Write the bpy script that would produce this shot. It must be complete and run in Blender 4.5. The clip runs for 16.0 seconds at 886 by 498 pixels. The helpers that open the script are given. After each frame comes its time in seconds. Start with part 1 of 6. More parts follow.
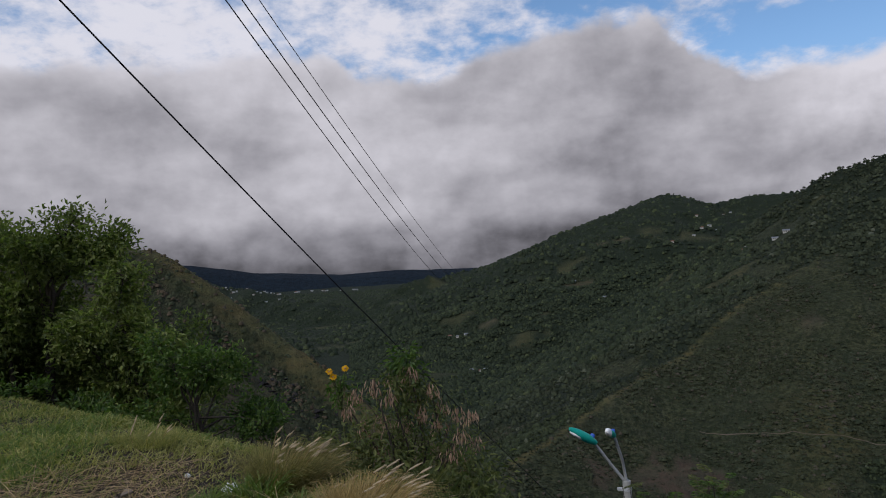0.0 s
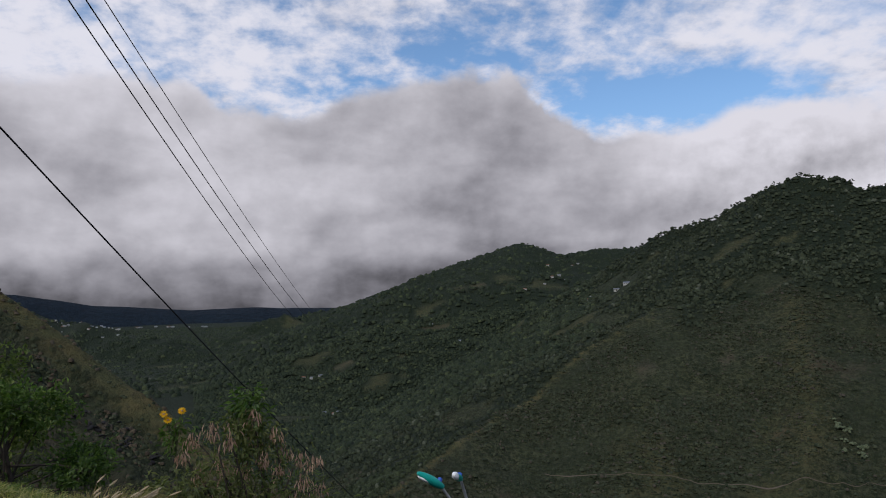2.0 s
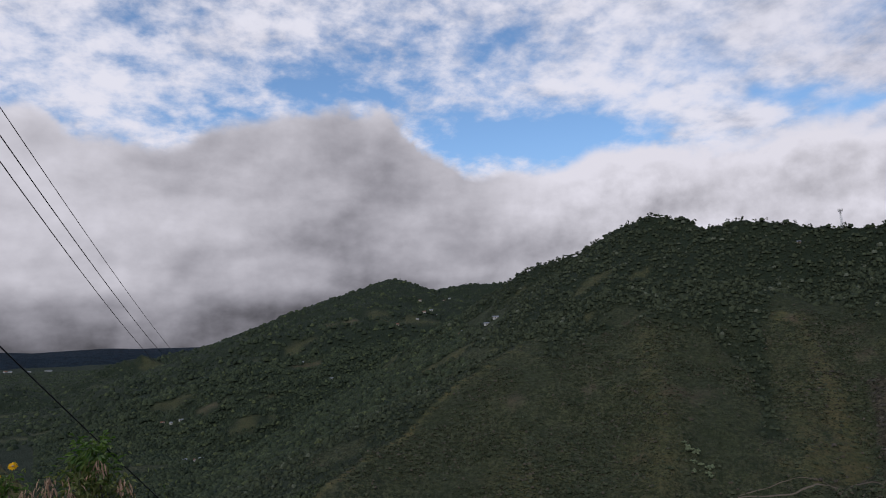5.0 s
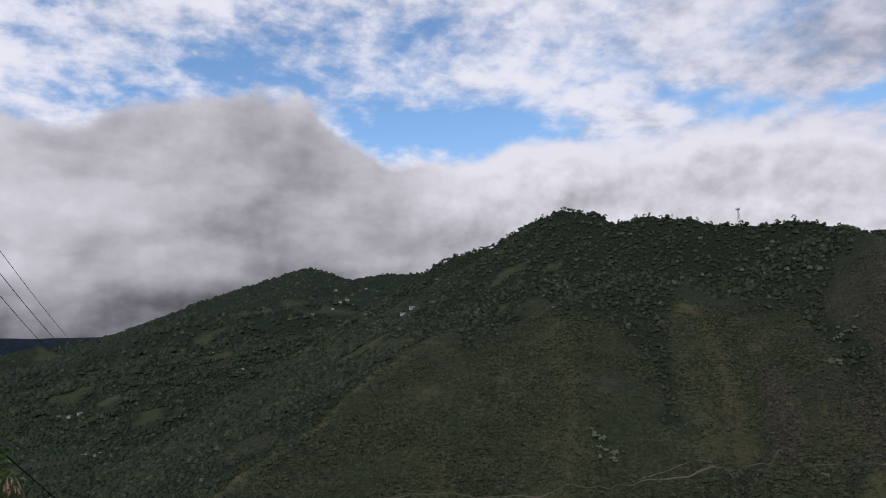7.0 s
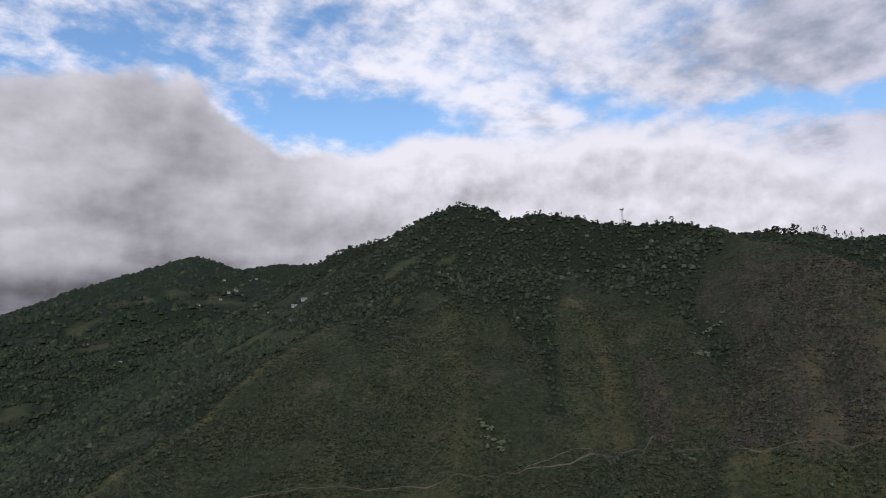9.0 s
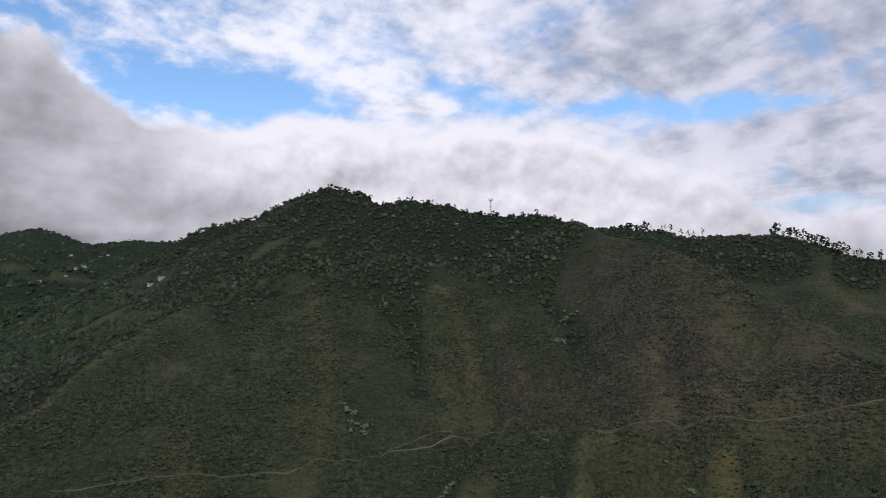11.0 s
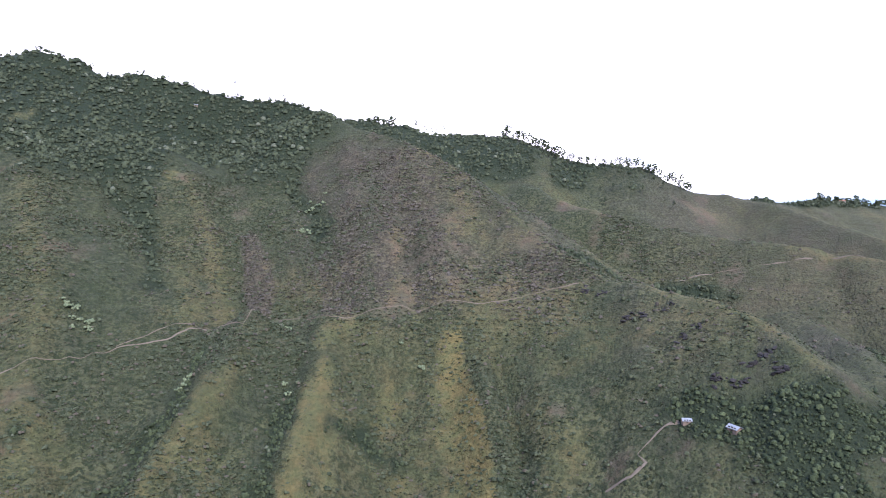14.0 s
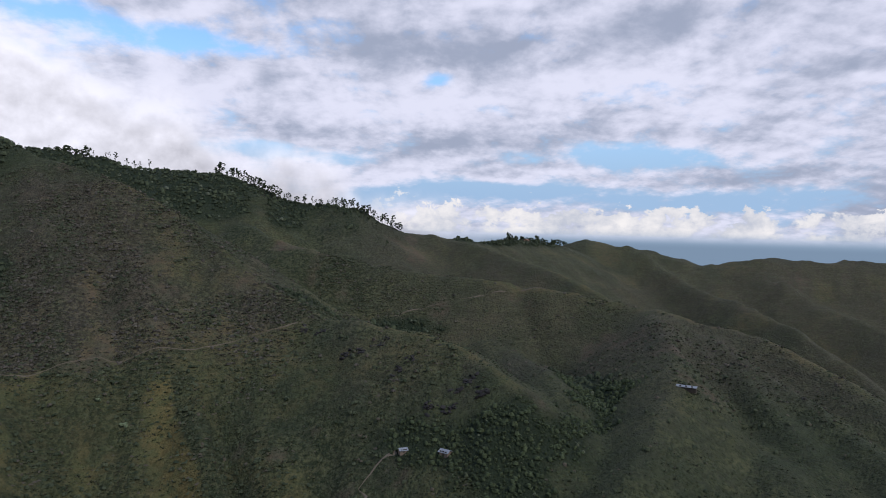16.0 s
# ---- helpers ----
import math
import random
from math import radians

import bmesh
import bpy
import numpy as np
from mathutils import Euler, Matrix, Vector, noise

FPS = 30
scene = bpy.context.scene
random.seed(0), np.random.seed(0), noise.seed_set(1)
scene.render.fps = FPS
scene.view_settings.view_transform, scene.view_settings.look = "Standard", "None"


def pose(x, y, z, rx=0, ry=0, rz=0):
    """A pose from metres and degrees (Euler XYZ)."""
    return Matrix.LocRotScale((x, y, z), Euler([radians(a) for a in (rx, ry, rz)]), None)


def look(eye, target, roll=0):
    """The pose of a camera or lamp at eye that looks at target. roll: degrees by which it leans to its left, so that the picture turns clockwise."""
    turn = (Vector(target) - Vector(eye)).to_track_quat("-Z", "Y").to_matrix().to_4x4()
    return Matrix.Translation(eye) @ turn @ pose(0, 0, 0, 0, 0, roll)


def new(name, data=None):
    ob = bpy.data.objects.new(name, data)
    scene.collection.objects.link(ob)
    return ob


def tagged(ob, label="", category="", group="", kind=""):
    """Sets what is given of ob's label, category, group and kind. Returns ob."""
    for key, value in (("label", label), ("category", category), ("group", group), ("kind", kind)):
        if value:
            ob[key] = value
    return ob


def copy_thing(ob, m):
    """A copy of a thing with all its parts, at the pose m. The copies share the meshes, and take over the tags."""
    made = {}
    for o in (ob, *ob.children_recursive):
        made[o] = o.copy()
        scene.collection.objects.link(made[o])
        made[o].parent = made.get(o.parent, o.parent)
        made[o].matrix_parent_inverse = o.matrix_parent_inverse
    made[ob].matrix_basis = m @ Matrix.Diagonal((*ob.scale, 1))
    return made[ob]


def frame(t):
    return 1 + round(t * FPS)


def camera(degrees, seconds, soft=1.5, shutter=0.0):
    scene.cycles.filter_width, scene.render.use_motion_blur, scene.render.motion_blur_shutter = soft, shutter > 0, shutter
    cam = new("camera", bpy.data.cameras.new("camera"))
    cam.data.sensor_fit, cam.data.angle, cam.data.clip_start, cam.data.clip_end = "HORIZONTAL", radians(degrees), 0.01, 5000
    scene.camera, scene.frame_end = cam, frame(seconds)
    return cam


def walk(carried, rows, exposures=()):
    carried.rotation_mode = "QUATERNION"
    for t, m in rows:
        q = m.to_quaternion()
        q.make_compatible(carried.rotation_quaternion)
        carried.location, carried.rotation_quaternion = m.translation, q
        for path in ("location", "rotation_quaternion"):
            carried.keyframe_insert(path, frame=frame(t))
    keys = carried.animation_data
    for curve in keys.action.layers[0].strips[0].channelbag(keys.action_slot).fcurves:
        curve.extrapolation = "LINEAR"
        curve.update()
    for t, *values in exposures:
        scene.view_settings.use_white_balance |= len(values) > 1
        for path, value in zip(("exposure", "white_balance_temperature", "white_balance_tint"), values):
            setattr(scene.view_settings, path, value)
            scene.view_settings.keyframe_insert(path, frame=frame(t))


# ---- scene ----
# camera: a standing turn, the phone held a forearm's length from the turning axis
cam = camera(65.3, 16.0, 1.0)
EYE, TILT, LEAN, ARM = 1.6, 2.0, 3.35, 0.26
ROWS = [
    (0.0, 0.0, 0.0, 0.0), (0.5, -0.16, -2.38, -0.16), (1.0, -2.18, -2.3, -0.45), (1.5, -7.11, -1.13, -2.1),
    (2.0, -11.61, 3.64, -2.21), (2.5, -15.68, 5.63, -1.73), (3.0, -17.69, 6.96, -1.5), (3.2, -18.13, 7.35, -1.45),
    (5.5, -23.39, 6.76, -1.2), (6.0, -24.99, 6.86, -1.14), (6.5, -27.08, 6.89, -1.21), (7.0, -28.99, 6.27, -1.46),
    (7.5, -31.76, 5.77, -1.76), (8.0, -33.26, 5.69, -1.82), (8.5, -35.07, 5.82, -1.85), (8.7, -36.2, 5.9, -1.85),
    (10.8, -46.95, 5.1, -3.0), (11.0, -48.65, 5.14, -3.1), (11.5, -53.93, 4.1, -2.5), (12.0, -56.09, 2.39, -2.78),
    (12.5, -57.69, -0.59, -3.02), (13.0, -59.13, -4.4, -3.8), (13.5, -63.58, -3.5, -4.46), (14.0, -69.45, -2.54, -4.26),
    (14.5, -75.68, -0.87, -3.7), (15.0, -83.44, 1.31, -3.01), (15.5, -89.87, 1.94, -3.11), (16.0, -92.54, 2.27, -3.39),
]
LIGHTEN = [(0.0, -0.52, 6500, 10), (0.25, -0.4, 6500, 10), (0.5, -0.24, 6500, 10), (1.0, -0.18, 6500, 10), (1.5, -0.24, 6500, 10), (2.0, -0.46, 6480, 10), (2.5, -0.5, 6480, 10), (3.2, -0.46, 6450, 11), (5.5, -0.42, 6450, 11), (8.5, -0.26, 6450, 11),
           (11.0, -0.15, 6450, 11), (12.4, -0.12, 6450, 11), (12.6, 0.3, 6450, 11), (13.0, 1.5, 6200, 16), (13.6, 1.98, 6100, 19), (14.0, 1.75, 6050, 20), (14.3, 1.1, 5980, 22), (14.5, 0.78, 5920, 22), (14.8, 0.3, 5920, 22), (15.0, 0.08, 6000, 20), (15.5, 0.0, 6250, 13), (16.0, 0.0, 6300, 10)]


def held(yaw, pitch, roll):
    a = radians(yaw)
    return pose(0, 0, 0, TILT, LEAN, 0) @ pose(0, 0, 0, 90 + pitch, roll, yaw), (-ARM * math.sin(a), ARM * (math.cos(a) - 1), EYE)


walk(cam, [(t, Matrix.Translation(held(yaw, p, r)[1]) @ held(yaw, p, r)[0]) for t, yaw, p, r in ROWS], LIGHTEN)


# ---- node helpers ----
class Nodes:
    def __init__(self, tree):
        self.tree = tree
        tree.nodes.clear()

    def add(self, kind, ins=None, **props):
        n = self.tree.nodes.new(kind)
        for k, v in props.items():
            setattr(n, k, v)
        for k, v in (ins or {}).items():
            self.put(n.inputs[k], v)
        return n

    def put(self, sock, v):
        if isinstance(v, bpy.types.NodeSocket):
            self.tree.links.new(v, sock)
        elif isinstance(v, (tuple, list)) and sock.type == "RGBA" and len(v) == 3:
            sock.default_value = (*v, 1)
        else:
            sock.default_value = v

    def math(self, op, a, b=0.0, c=0.0, clamp=False):
        n = self.tree.nodes.new("ShaderNodeMath")
        n.operation, n.use_clamp = op, clamp
        for i, v in enumerate((a, b, c)):
            self.put(n.inputs[i], v)
        return n.outputs[0]

    def vec(self, op, a, b=(0, 0, 0)):
        n = self.tree.nodes.new("ShaderNodeVectorMath")
        n.operation = op
        self.put(n.inputs[0], a)
        self.put(n.inputs[1], b)
        return n.outputs["Value"] if op in ("DOT_PRODUCT", "LENGTH") else n.outputs[0]

    def scaled(self, a, s):
        n = self.tree.nodes.new("ShaderNodeVectorMath")
        n.operation = "SCALE"
        self.put(n.inputs[0], a)
        self.put(n.inputs["Scale"], s)
        return n.outputs[0]

    def noise(self, co, scale, detail=4.0, rough=0.55, distort=0.0):
        return self.add("ShaderNodeTexNoise", {"Vector": co, "Scale": scale, "Detail": detail, "Roughness": rough, "Distortion": distort}).outputs["Fac"]

    def step(self, v, lo, hi, a=0.0, b=1.0):
        return self.add("ShaderNodeMapRange", {"Value": v, "From Min": lo, "From Max": hi, "To Min": a, "To Max": b}, interpolation_type="SMOOTHSTEP").outputs[0]

    def mix(self, f, a, b, how="MIX"):
        n = self.tree.nodes.new("ShaderNodeMix")
        n.data_type, n.blend_type = "RGBA", how
        self.put(n.inputs[0], f)
        self.put(n.inputs[6], a)
        self.put(n.inputs[7], b)
        return n.outputs[2]

    def xyz(self, x, y, z):
        return self.add("ShaderNodeCombineXYZ", {0: x, 1: y, 2: z}).outputs[0]

    def split(self, v):
        return self.add("ShaderNodeSeparateXYZ", {0: v}).outputs


# ---- world: broken cloud over a clear sky ----
SUN_AZ, SUN_EL = 137.0, 48.0


def facing(az, el):
    a, e = radians(az), radians(el)
    return (-math.sin(a) * math.cos(e), math.cos(a) * math.cos(e), math.sin(e))


def build_world():
    world = bpy.data.worlds.new("sky")
    world.use_nodes = True
    scene.world = world
    n = Nodes(world.node_tree)
    way = n.add("ShaderNodeTexCoord").outputs["Generated"]
    x, y, z = n.split(way)
    sky = n.add("ShaderNodeTexSky", sky_type="NISHITA", sun_disc=False, sun_elevation=radians(SUN_EL), sun_rotation=radians(-SUN_AZ), altitude=1500.0, air_density=1.0, dust_density=0.6).outputs[0]
    blue = n.mix(1.0, sky, (1.75, 2.05, 2.2), "MULTIPLY")
    az = n.math("DEGREES", n.math("ARCTAN2", n.math("MULTIPLY", x, -1.0), y))
    el = n.math("DEGREES", n.math("ARCSINE", z))

    blue = n.mix(n.step(el, 3.0, 17.0), (3.6, 5.2, 7.4), blue)

    def lobes(rows, warp):
        """Soft ovals on the sky: azimuth, elevation, half widths, weight."""
        total = 0.0
        for a0, e0, ra, re, w in rows:
            u = n.math("DIVIDE", n.math("SUBTRACT", n.math("ADD", az, n.math("MULTIPLY", warp, 2.0 * ra * 0.5)), a0), ra)
            v = n.math("DIVIDE", n.math("SUBTRACT", n.math("ADD", el, n.math("MULTIPLY", warp, 2.0 * re)), e0), re)
            q = n.math("ADD", n.math("MULTIPLY", u, u), n.math("MULTIPLY", v, v))
            total = n.math("ADD", total, n.math("MULTIPLY", n.math("EXPONENT", n.math("MULTIPLY", q, -1.0)), w))
        return total

    def ramp(v, lo, hi, stops):
        f = n.math("DIVIDE", n.math("SUBTRACT", v, lo), hi - lo)
        r = n.add("ShaderNodeValToRGB", {"Fac": f})
        r.color_ramp.interpolation = "EASE"
        e = r.color_ramp.elements
        pts = sorted(((p - lo) / (hi - lo), c) for p, c in stops)
        e[0].position, e[0].color = pts[0][0], (pts[0][1],) * 3 + (1,)
        e[1].position, e[1].color = pts[-1][0], (pts[-1][1],) * 3 + (1,)
        for p, c in pts[1:-1]:
            e.new(p).color = (c, c, c, 1)
        return n.split(r.outputs[0])[0]

    def fbm(co, scale, detail=7.0, rough_=0.56, distort=0.0):
        return n.math("SUBTRACT", n.noise(co, scale, detail, rough_, distort), 0.5)

    def total(*terms):
        out = terms[0]
        for t in terms[1:]:
            out = n.math("ADD", out, t)
        return out

    def times(a, b):
        return n.math("MULTIPLY", a, b)

    coarse = fbm(way, 5.0, 5.0, 0.55, 0.3)
    # the high broken layer, flat overhead and drawn out towards the horizon
    reach = n.math("ADD", n.math("MAXIMUM", z, 0.0), 0.30)
    sheet = n.xyz(n.math("DIVIDE", x, reach), n.math("DIVIDE", y, reach), 0.0)
    sunward = n.vec("ADD", sheet, (0.030, -0.040, 0.0))
    clumps = fbm(sheet, 4.6, 9.0, 0.58, 0.1)
    shifted = fbm(sunward, 4.6, 9.0, 0.58, 0.1)
    broad = fbm(sheet, 1.7, 4.0, 0.5, 0.4)
    flocks = fbm(sheet, 14.0, 7.0, 0.6, 0.1)
    holes = lobes(((-29, 16.0, 8, 2.2, 0.50), (-35, 17.0, 4, 1.8, 0.2), (-21, 20.0, 8, 2.6, 0.16), (-10, 21.5, 10, 3.0, 0.14), (-2, 18, 6, 2, 0.18), (-31, 7, 9, 2, 0.2), (-50, 17.0, 4.5, 1.0, 0.34), (-54, 15.2, 2.5, 0.8, 0.36), (-62, 14.9, 3.5, 0.9, 0.34),
                   (-74, 14.0, 7, 1.1, 0.26), (-91.5, 12.6, 2.0, 0.7, 0.34), (-108, 6.4, 8, 1.1, 0.36), (-97, 3.6, 12, 0.8, 0.36), (-79, 6.2, 7, 0.7, 0.32), (-84, 2.6, 9, 0.8, 0.42), (-115, 3.0, 10, 1.1, 0.36), (-26, 24.5, 9, 1.6, 0.16)), coarse)
    dens = total(0.19, times(clumps, 0.85), times(broad, 0.45), times(flocks, n.step(az, -55.0, -20.0, 0.35, 0.75)), times(holes, -1.0), n.step(el, 26.0, 48.0, 0.0, -0.30))
    cover = n.step(dens, -0.12, n.step(az, -75.0, -45.0, 0.16, 0.30))
    dim = lobes(((-87, 15.4, 5, 1.9, 0.42), (-95.5, 15.2, 5, 2.0, 0.40), (-110, 17, 4, 1.3, 0.45), (-76, 18.5, 8, 2.2, 0.22), (-95, 7.2, 7, 1.0, 0.40), (-84, 8.0, 6, 0.9, 0.22), (-104, 8.4, 5, 0.9, 0.30), (-117, 4.8, 5, 0.9, 0.42), (-108, 2.9, 6, 0.6, 0.3),
                 (-126, 2.2, 5, 2.4, 0.5), (-60, 18.5, 9, 1.8, 0.18), (-120, 12, 7, 2.2, 0.16)), coarse)
    shine = lobes(((-72, 9.8, 10, 1.6, 0.26), (-91, 10.2, 8, 1.4, 0.34), (-111, 12.0, 6, 1.6, 0.38), (-101, 12.4, 5, 1.3, 0.24), (-66, 13.5, 8, 1.2, 0.20), (-38, 19.5, 9, 2.6, 0.16), (-24, 17.0, 4, 1.0, 0.1), (8, 20, 14, 3, 0.25), (28, 19, 8, 3, 0.25), (-82, 4.6, 12, 0.8, 0.3)), coarse)
    relief = n.math("SUBTRACT", clumps, shifted)
    thick = n.step(dens, 0.10, 0.50)
    tone = total(n.step(az, -72.0, -35.0, 0.56, 0.70), times(relief, n.step(az, -60.0, -25.0, 2.3, 1.5)), times(thick, n.step(az, -65.0, -40.0, -0.20, 0.02)), times(flocks, 0.40), shine, times(dim, -1.0))
    tone = n.step(tone, -0.05, 0.92, 0.0, 1.0)
    high = n.mix(tone, (3.6, 4.0, 5.2), n.mix(n.step(az, -75.0, -40.0), (7.8, 7.8, 9.2), (10.2, 10.2, 11.4)))
    colour = n.mix(cover, blue, high)
    # the low bank: grey stratus up the valley with a rounded head, white heaps over the ridge
    lumpy = fbm(n.vec("MULTIPLY", way, (1.0, 1.0, 1.15)), 12.0, 7.0, 0.55, 0.05)
    lump_lit = n.math("SUBTRACT", lumpy, fbm(n.vec("MULTIPLY", n.vec("ADD", way, (-0.010, 0.003, 0.014)), (1.0, 1.0, 1.15)), 12.0, 7.0, 0.55, 0.05))
    soft = fbm(n.vec("MULTIPLY", way, (1.0, 1.0, 2.2)), 6.0, 5.0, 0.5, 0.1)
    drift = total(az, times(coarse, 7.0), times(lumpy, 4.0))
    top = ramp(drift, -150.0, 70.0, ((70, 0.40), (32, 0.40), (26, 0.415), (19, 0.43), (14, 0.46), (9, 0.45), (6, 0.415), (-1, 0.395), (-5, 0.44), (-9, 0.465), (-15, 0.472), (-19, 0.445), (-22, 0.385), (-26, 0.345), (-31, 0.345),
                                  (-38, 0.365), (-43, 0.335), (-48, 0.345), (-53, 0.375), (-58, 0.35), (-63, 0.31), (-70, 0.25), (-78, 0.16), (-88, 0.05), (-98, 0.0), (-150, 0.0)))
    top = n.math("MULTIPLY", top, 40.0)
    crisp = n.step(az, -42.0, -24.0, 1.0, 0.0)
    edge = n.math("SUBTRACT", total(top, times(lumpy, 4.2), times(coarse, 1.6)), el)
    bank = n.step(edge, n.step(az, -75.0, -45.0, -2.2, -0.55), n.step(az, -75.0, -45.0, 2.6, 0.75))
    white = ramp(az, -150.0, 70.0, ((70, 0.72), (24, 0.70), (5, 0.74), (-8, 0.66), (-20, 0.66), (-30, 0.78), (-40, 0.86), (-60, 0.86), (-75, 0.7), (-90, 0.6), (-150, 0.6)))
    gloom = lobes(((-17, 12.8, 4, 2.6, 0.24), (-13, 17.0, 7, 1.4, 0.05), (24, 13.5, 5, 2.2, 0.20), (14, 10.5, 4, 2.4, 0.16), (30, 9, 7, 3, 0.10), (14, 0.4, 24, 3.0, 0.58), (10, 3.8, 14, 1.6, 0.10), (-14, 1.6, 14, 2.0, 0.22), (-12, 8.5, 9, 2.0, 0.08), (-24, 5.5, 13, 2.6, 0.20), (-12, 3.2, 10, 1.6, 0.12), (26, 4.0, 10, 2.4, 0.10), (-1, 15.4, 3, 2.0, 0.12),
                   (-8, 16.4, 4, 1.8, -0.12), (11, 17.5, 4, 3.0, -0.16), (19, 18, 6, 2.5, -0.26), (9, 7.0, 6, 1.6, -0.15), (-20, 10.3, 4, 1.3, -0.06), (2, 10, 6, 2, -0.06), (-34, 12.4, 6, 1.4, -0.12), (-53, 13.5, 5, 1.2, -0.14), (-58, 8.0, 6, 0.8, -0.12), (-44, 9.5, 7, 1.2, 0.10), (-63, 10.8, 8, 1.0, 0.08)), times(coarse, 0.7))
    rim = times(n.step(edge, 2.6, 0.1), n.math("ADD", 0.07, times(crisp, 0.22)))
    shade = total(white, times(gloom, -1.0), rim, times(lump_lit, n.math("ADD", 0.40, times(crisp, 0.60))), times(soft, n.math("SUBTRACT", 0.85, times(crisp, 0.50))), times(lumpy, n.math("ADD", 0.12, times(crisp, 0.16))))
    shade = n.math("MAXIMUM", n.math("MINIMUM", shade, 1.05), 0.13)
    bank_colour = n.mix(1.0, n.xyz(shade, shade, shade), n.mix(n.step(shade, 0.2, 0.8), (9.1, 8.9, 10.1), (9.4, 9.2, 10.1)), "MULTIPLY")
    colour = n.mix(bank, colour, bank_colour)
    # heaped cloud low over the plain, and the blue distance under it
    puff = n.math("SUBTRACT", n.noise(n.vec("MULTIPLY", way, (1, 1, 1.5)), 30.0, 8.0, 0.6, 0.2), 0.5)
    heap = n.math("SUBTRACT", n.math("ADD", 2.3, n.math("MULTIPLY", puff, 9.0)), el)
    heap = n.math("MULTIPLY", n.step(heap, -0.15, 0.35), n.math("MULTIPLY", n.step(el, 0.2, 0.4), n.step(az, -84.0, -92.0)))
    heap = n.math("MULTIPLY", heap, n.step(n.math("ADD", puff, n.math("MULTIPLY", coarse, 0.5)), -0.16, 0.0))
    warm = n.step(n.math("ADD", n.math("MULTIPLY", lumpy, 1.2), n.math("MULTIPLY", puff, 1.2)), -0.45, 0.4)
    colour = n.mix(heap, colour, n.mix(warm, (4.6, 5.0, 6.0), (9.6, 9.1, 8.9)))
    haze = n.math("MULTIPLY", n.step(el, 0.9, -0.3), n.step(az, -84.0, -100.0))
    colour = n.mix(haze, colour, n.mix(n.step(el, -0.6, 0.4), (2.1, 2.9, 4.0), (3.3, 4.3, 5.7)))
    out = n.add("ShaderNodeBackground", {"Color": colour, "Strength": 0.1})
    n.add("ShaderNodeOutputWorld", {"Surface": out.outputs[0]})


build_world()
sun = new("sun", bpy.data.lights.new("sun", "SUN"))
sun.data.energy, sun.data.angle, sun.data.color = 2.2, radians(9), (1.0, 0.95, 0.87)
sun.matrix_world = look(Vector(facing(SUN_AZ, SUN_EL)) * 400, (0, 0, 0))


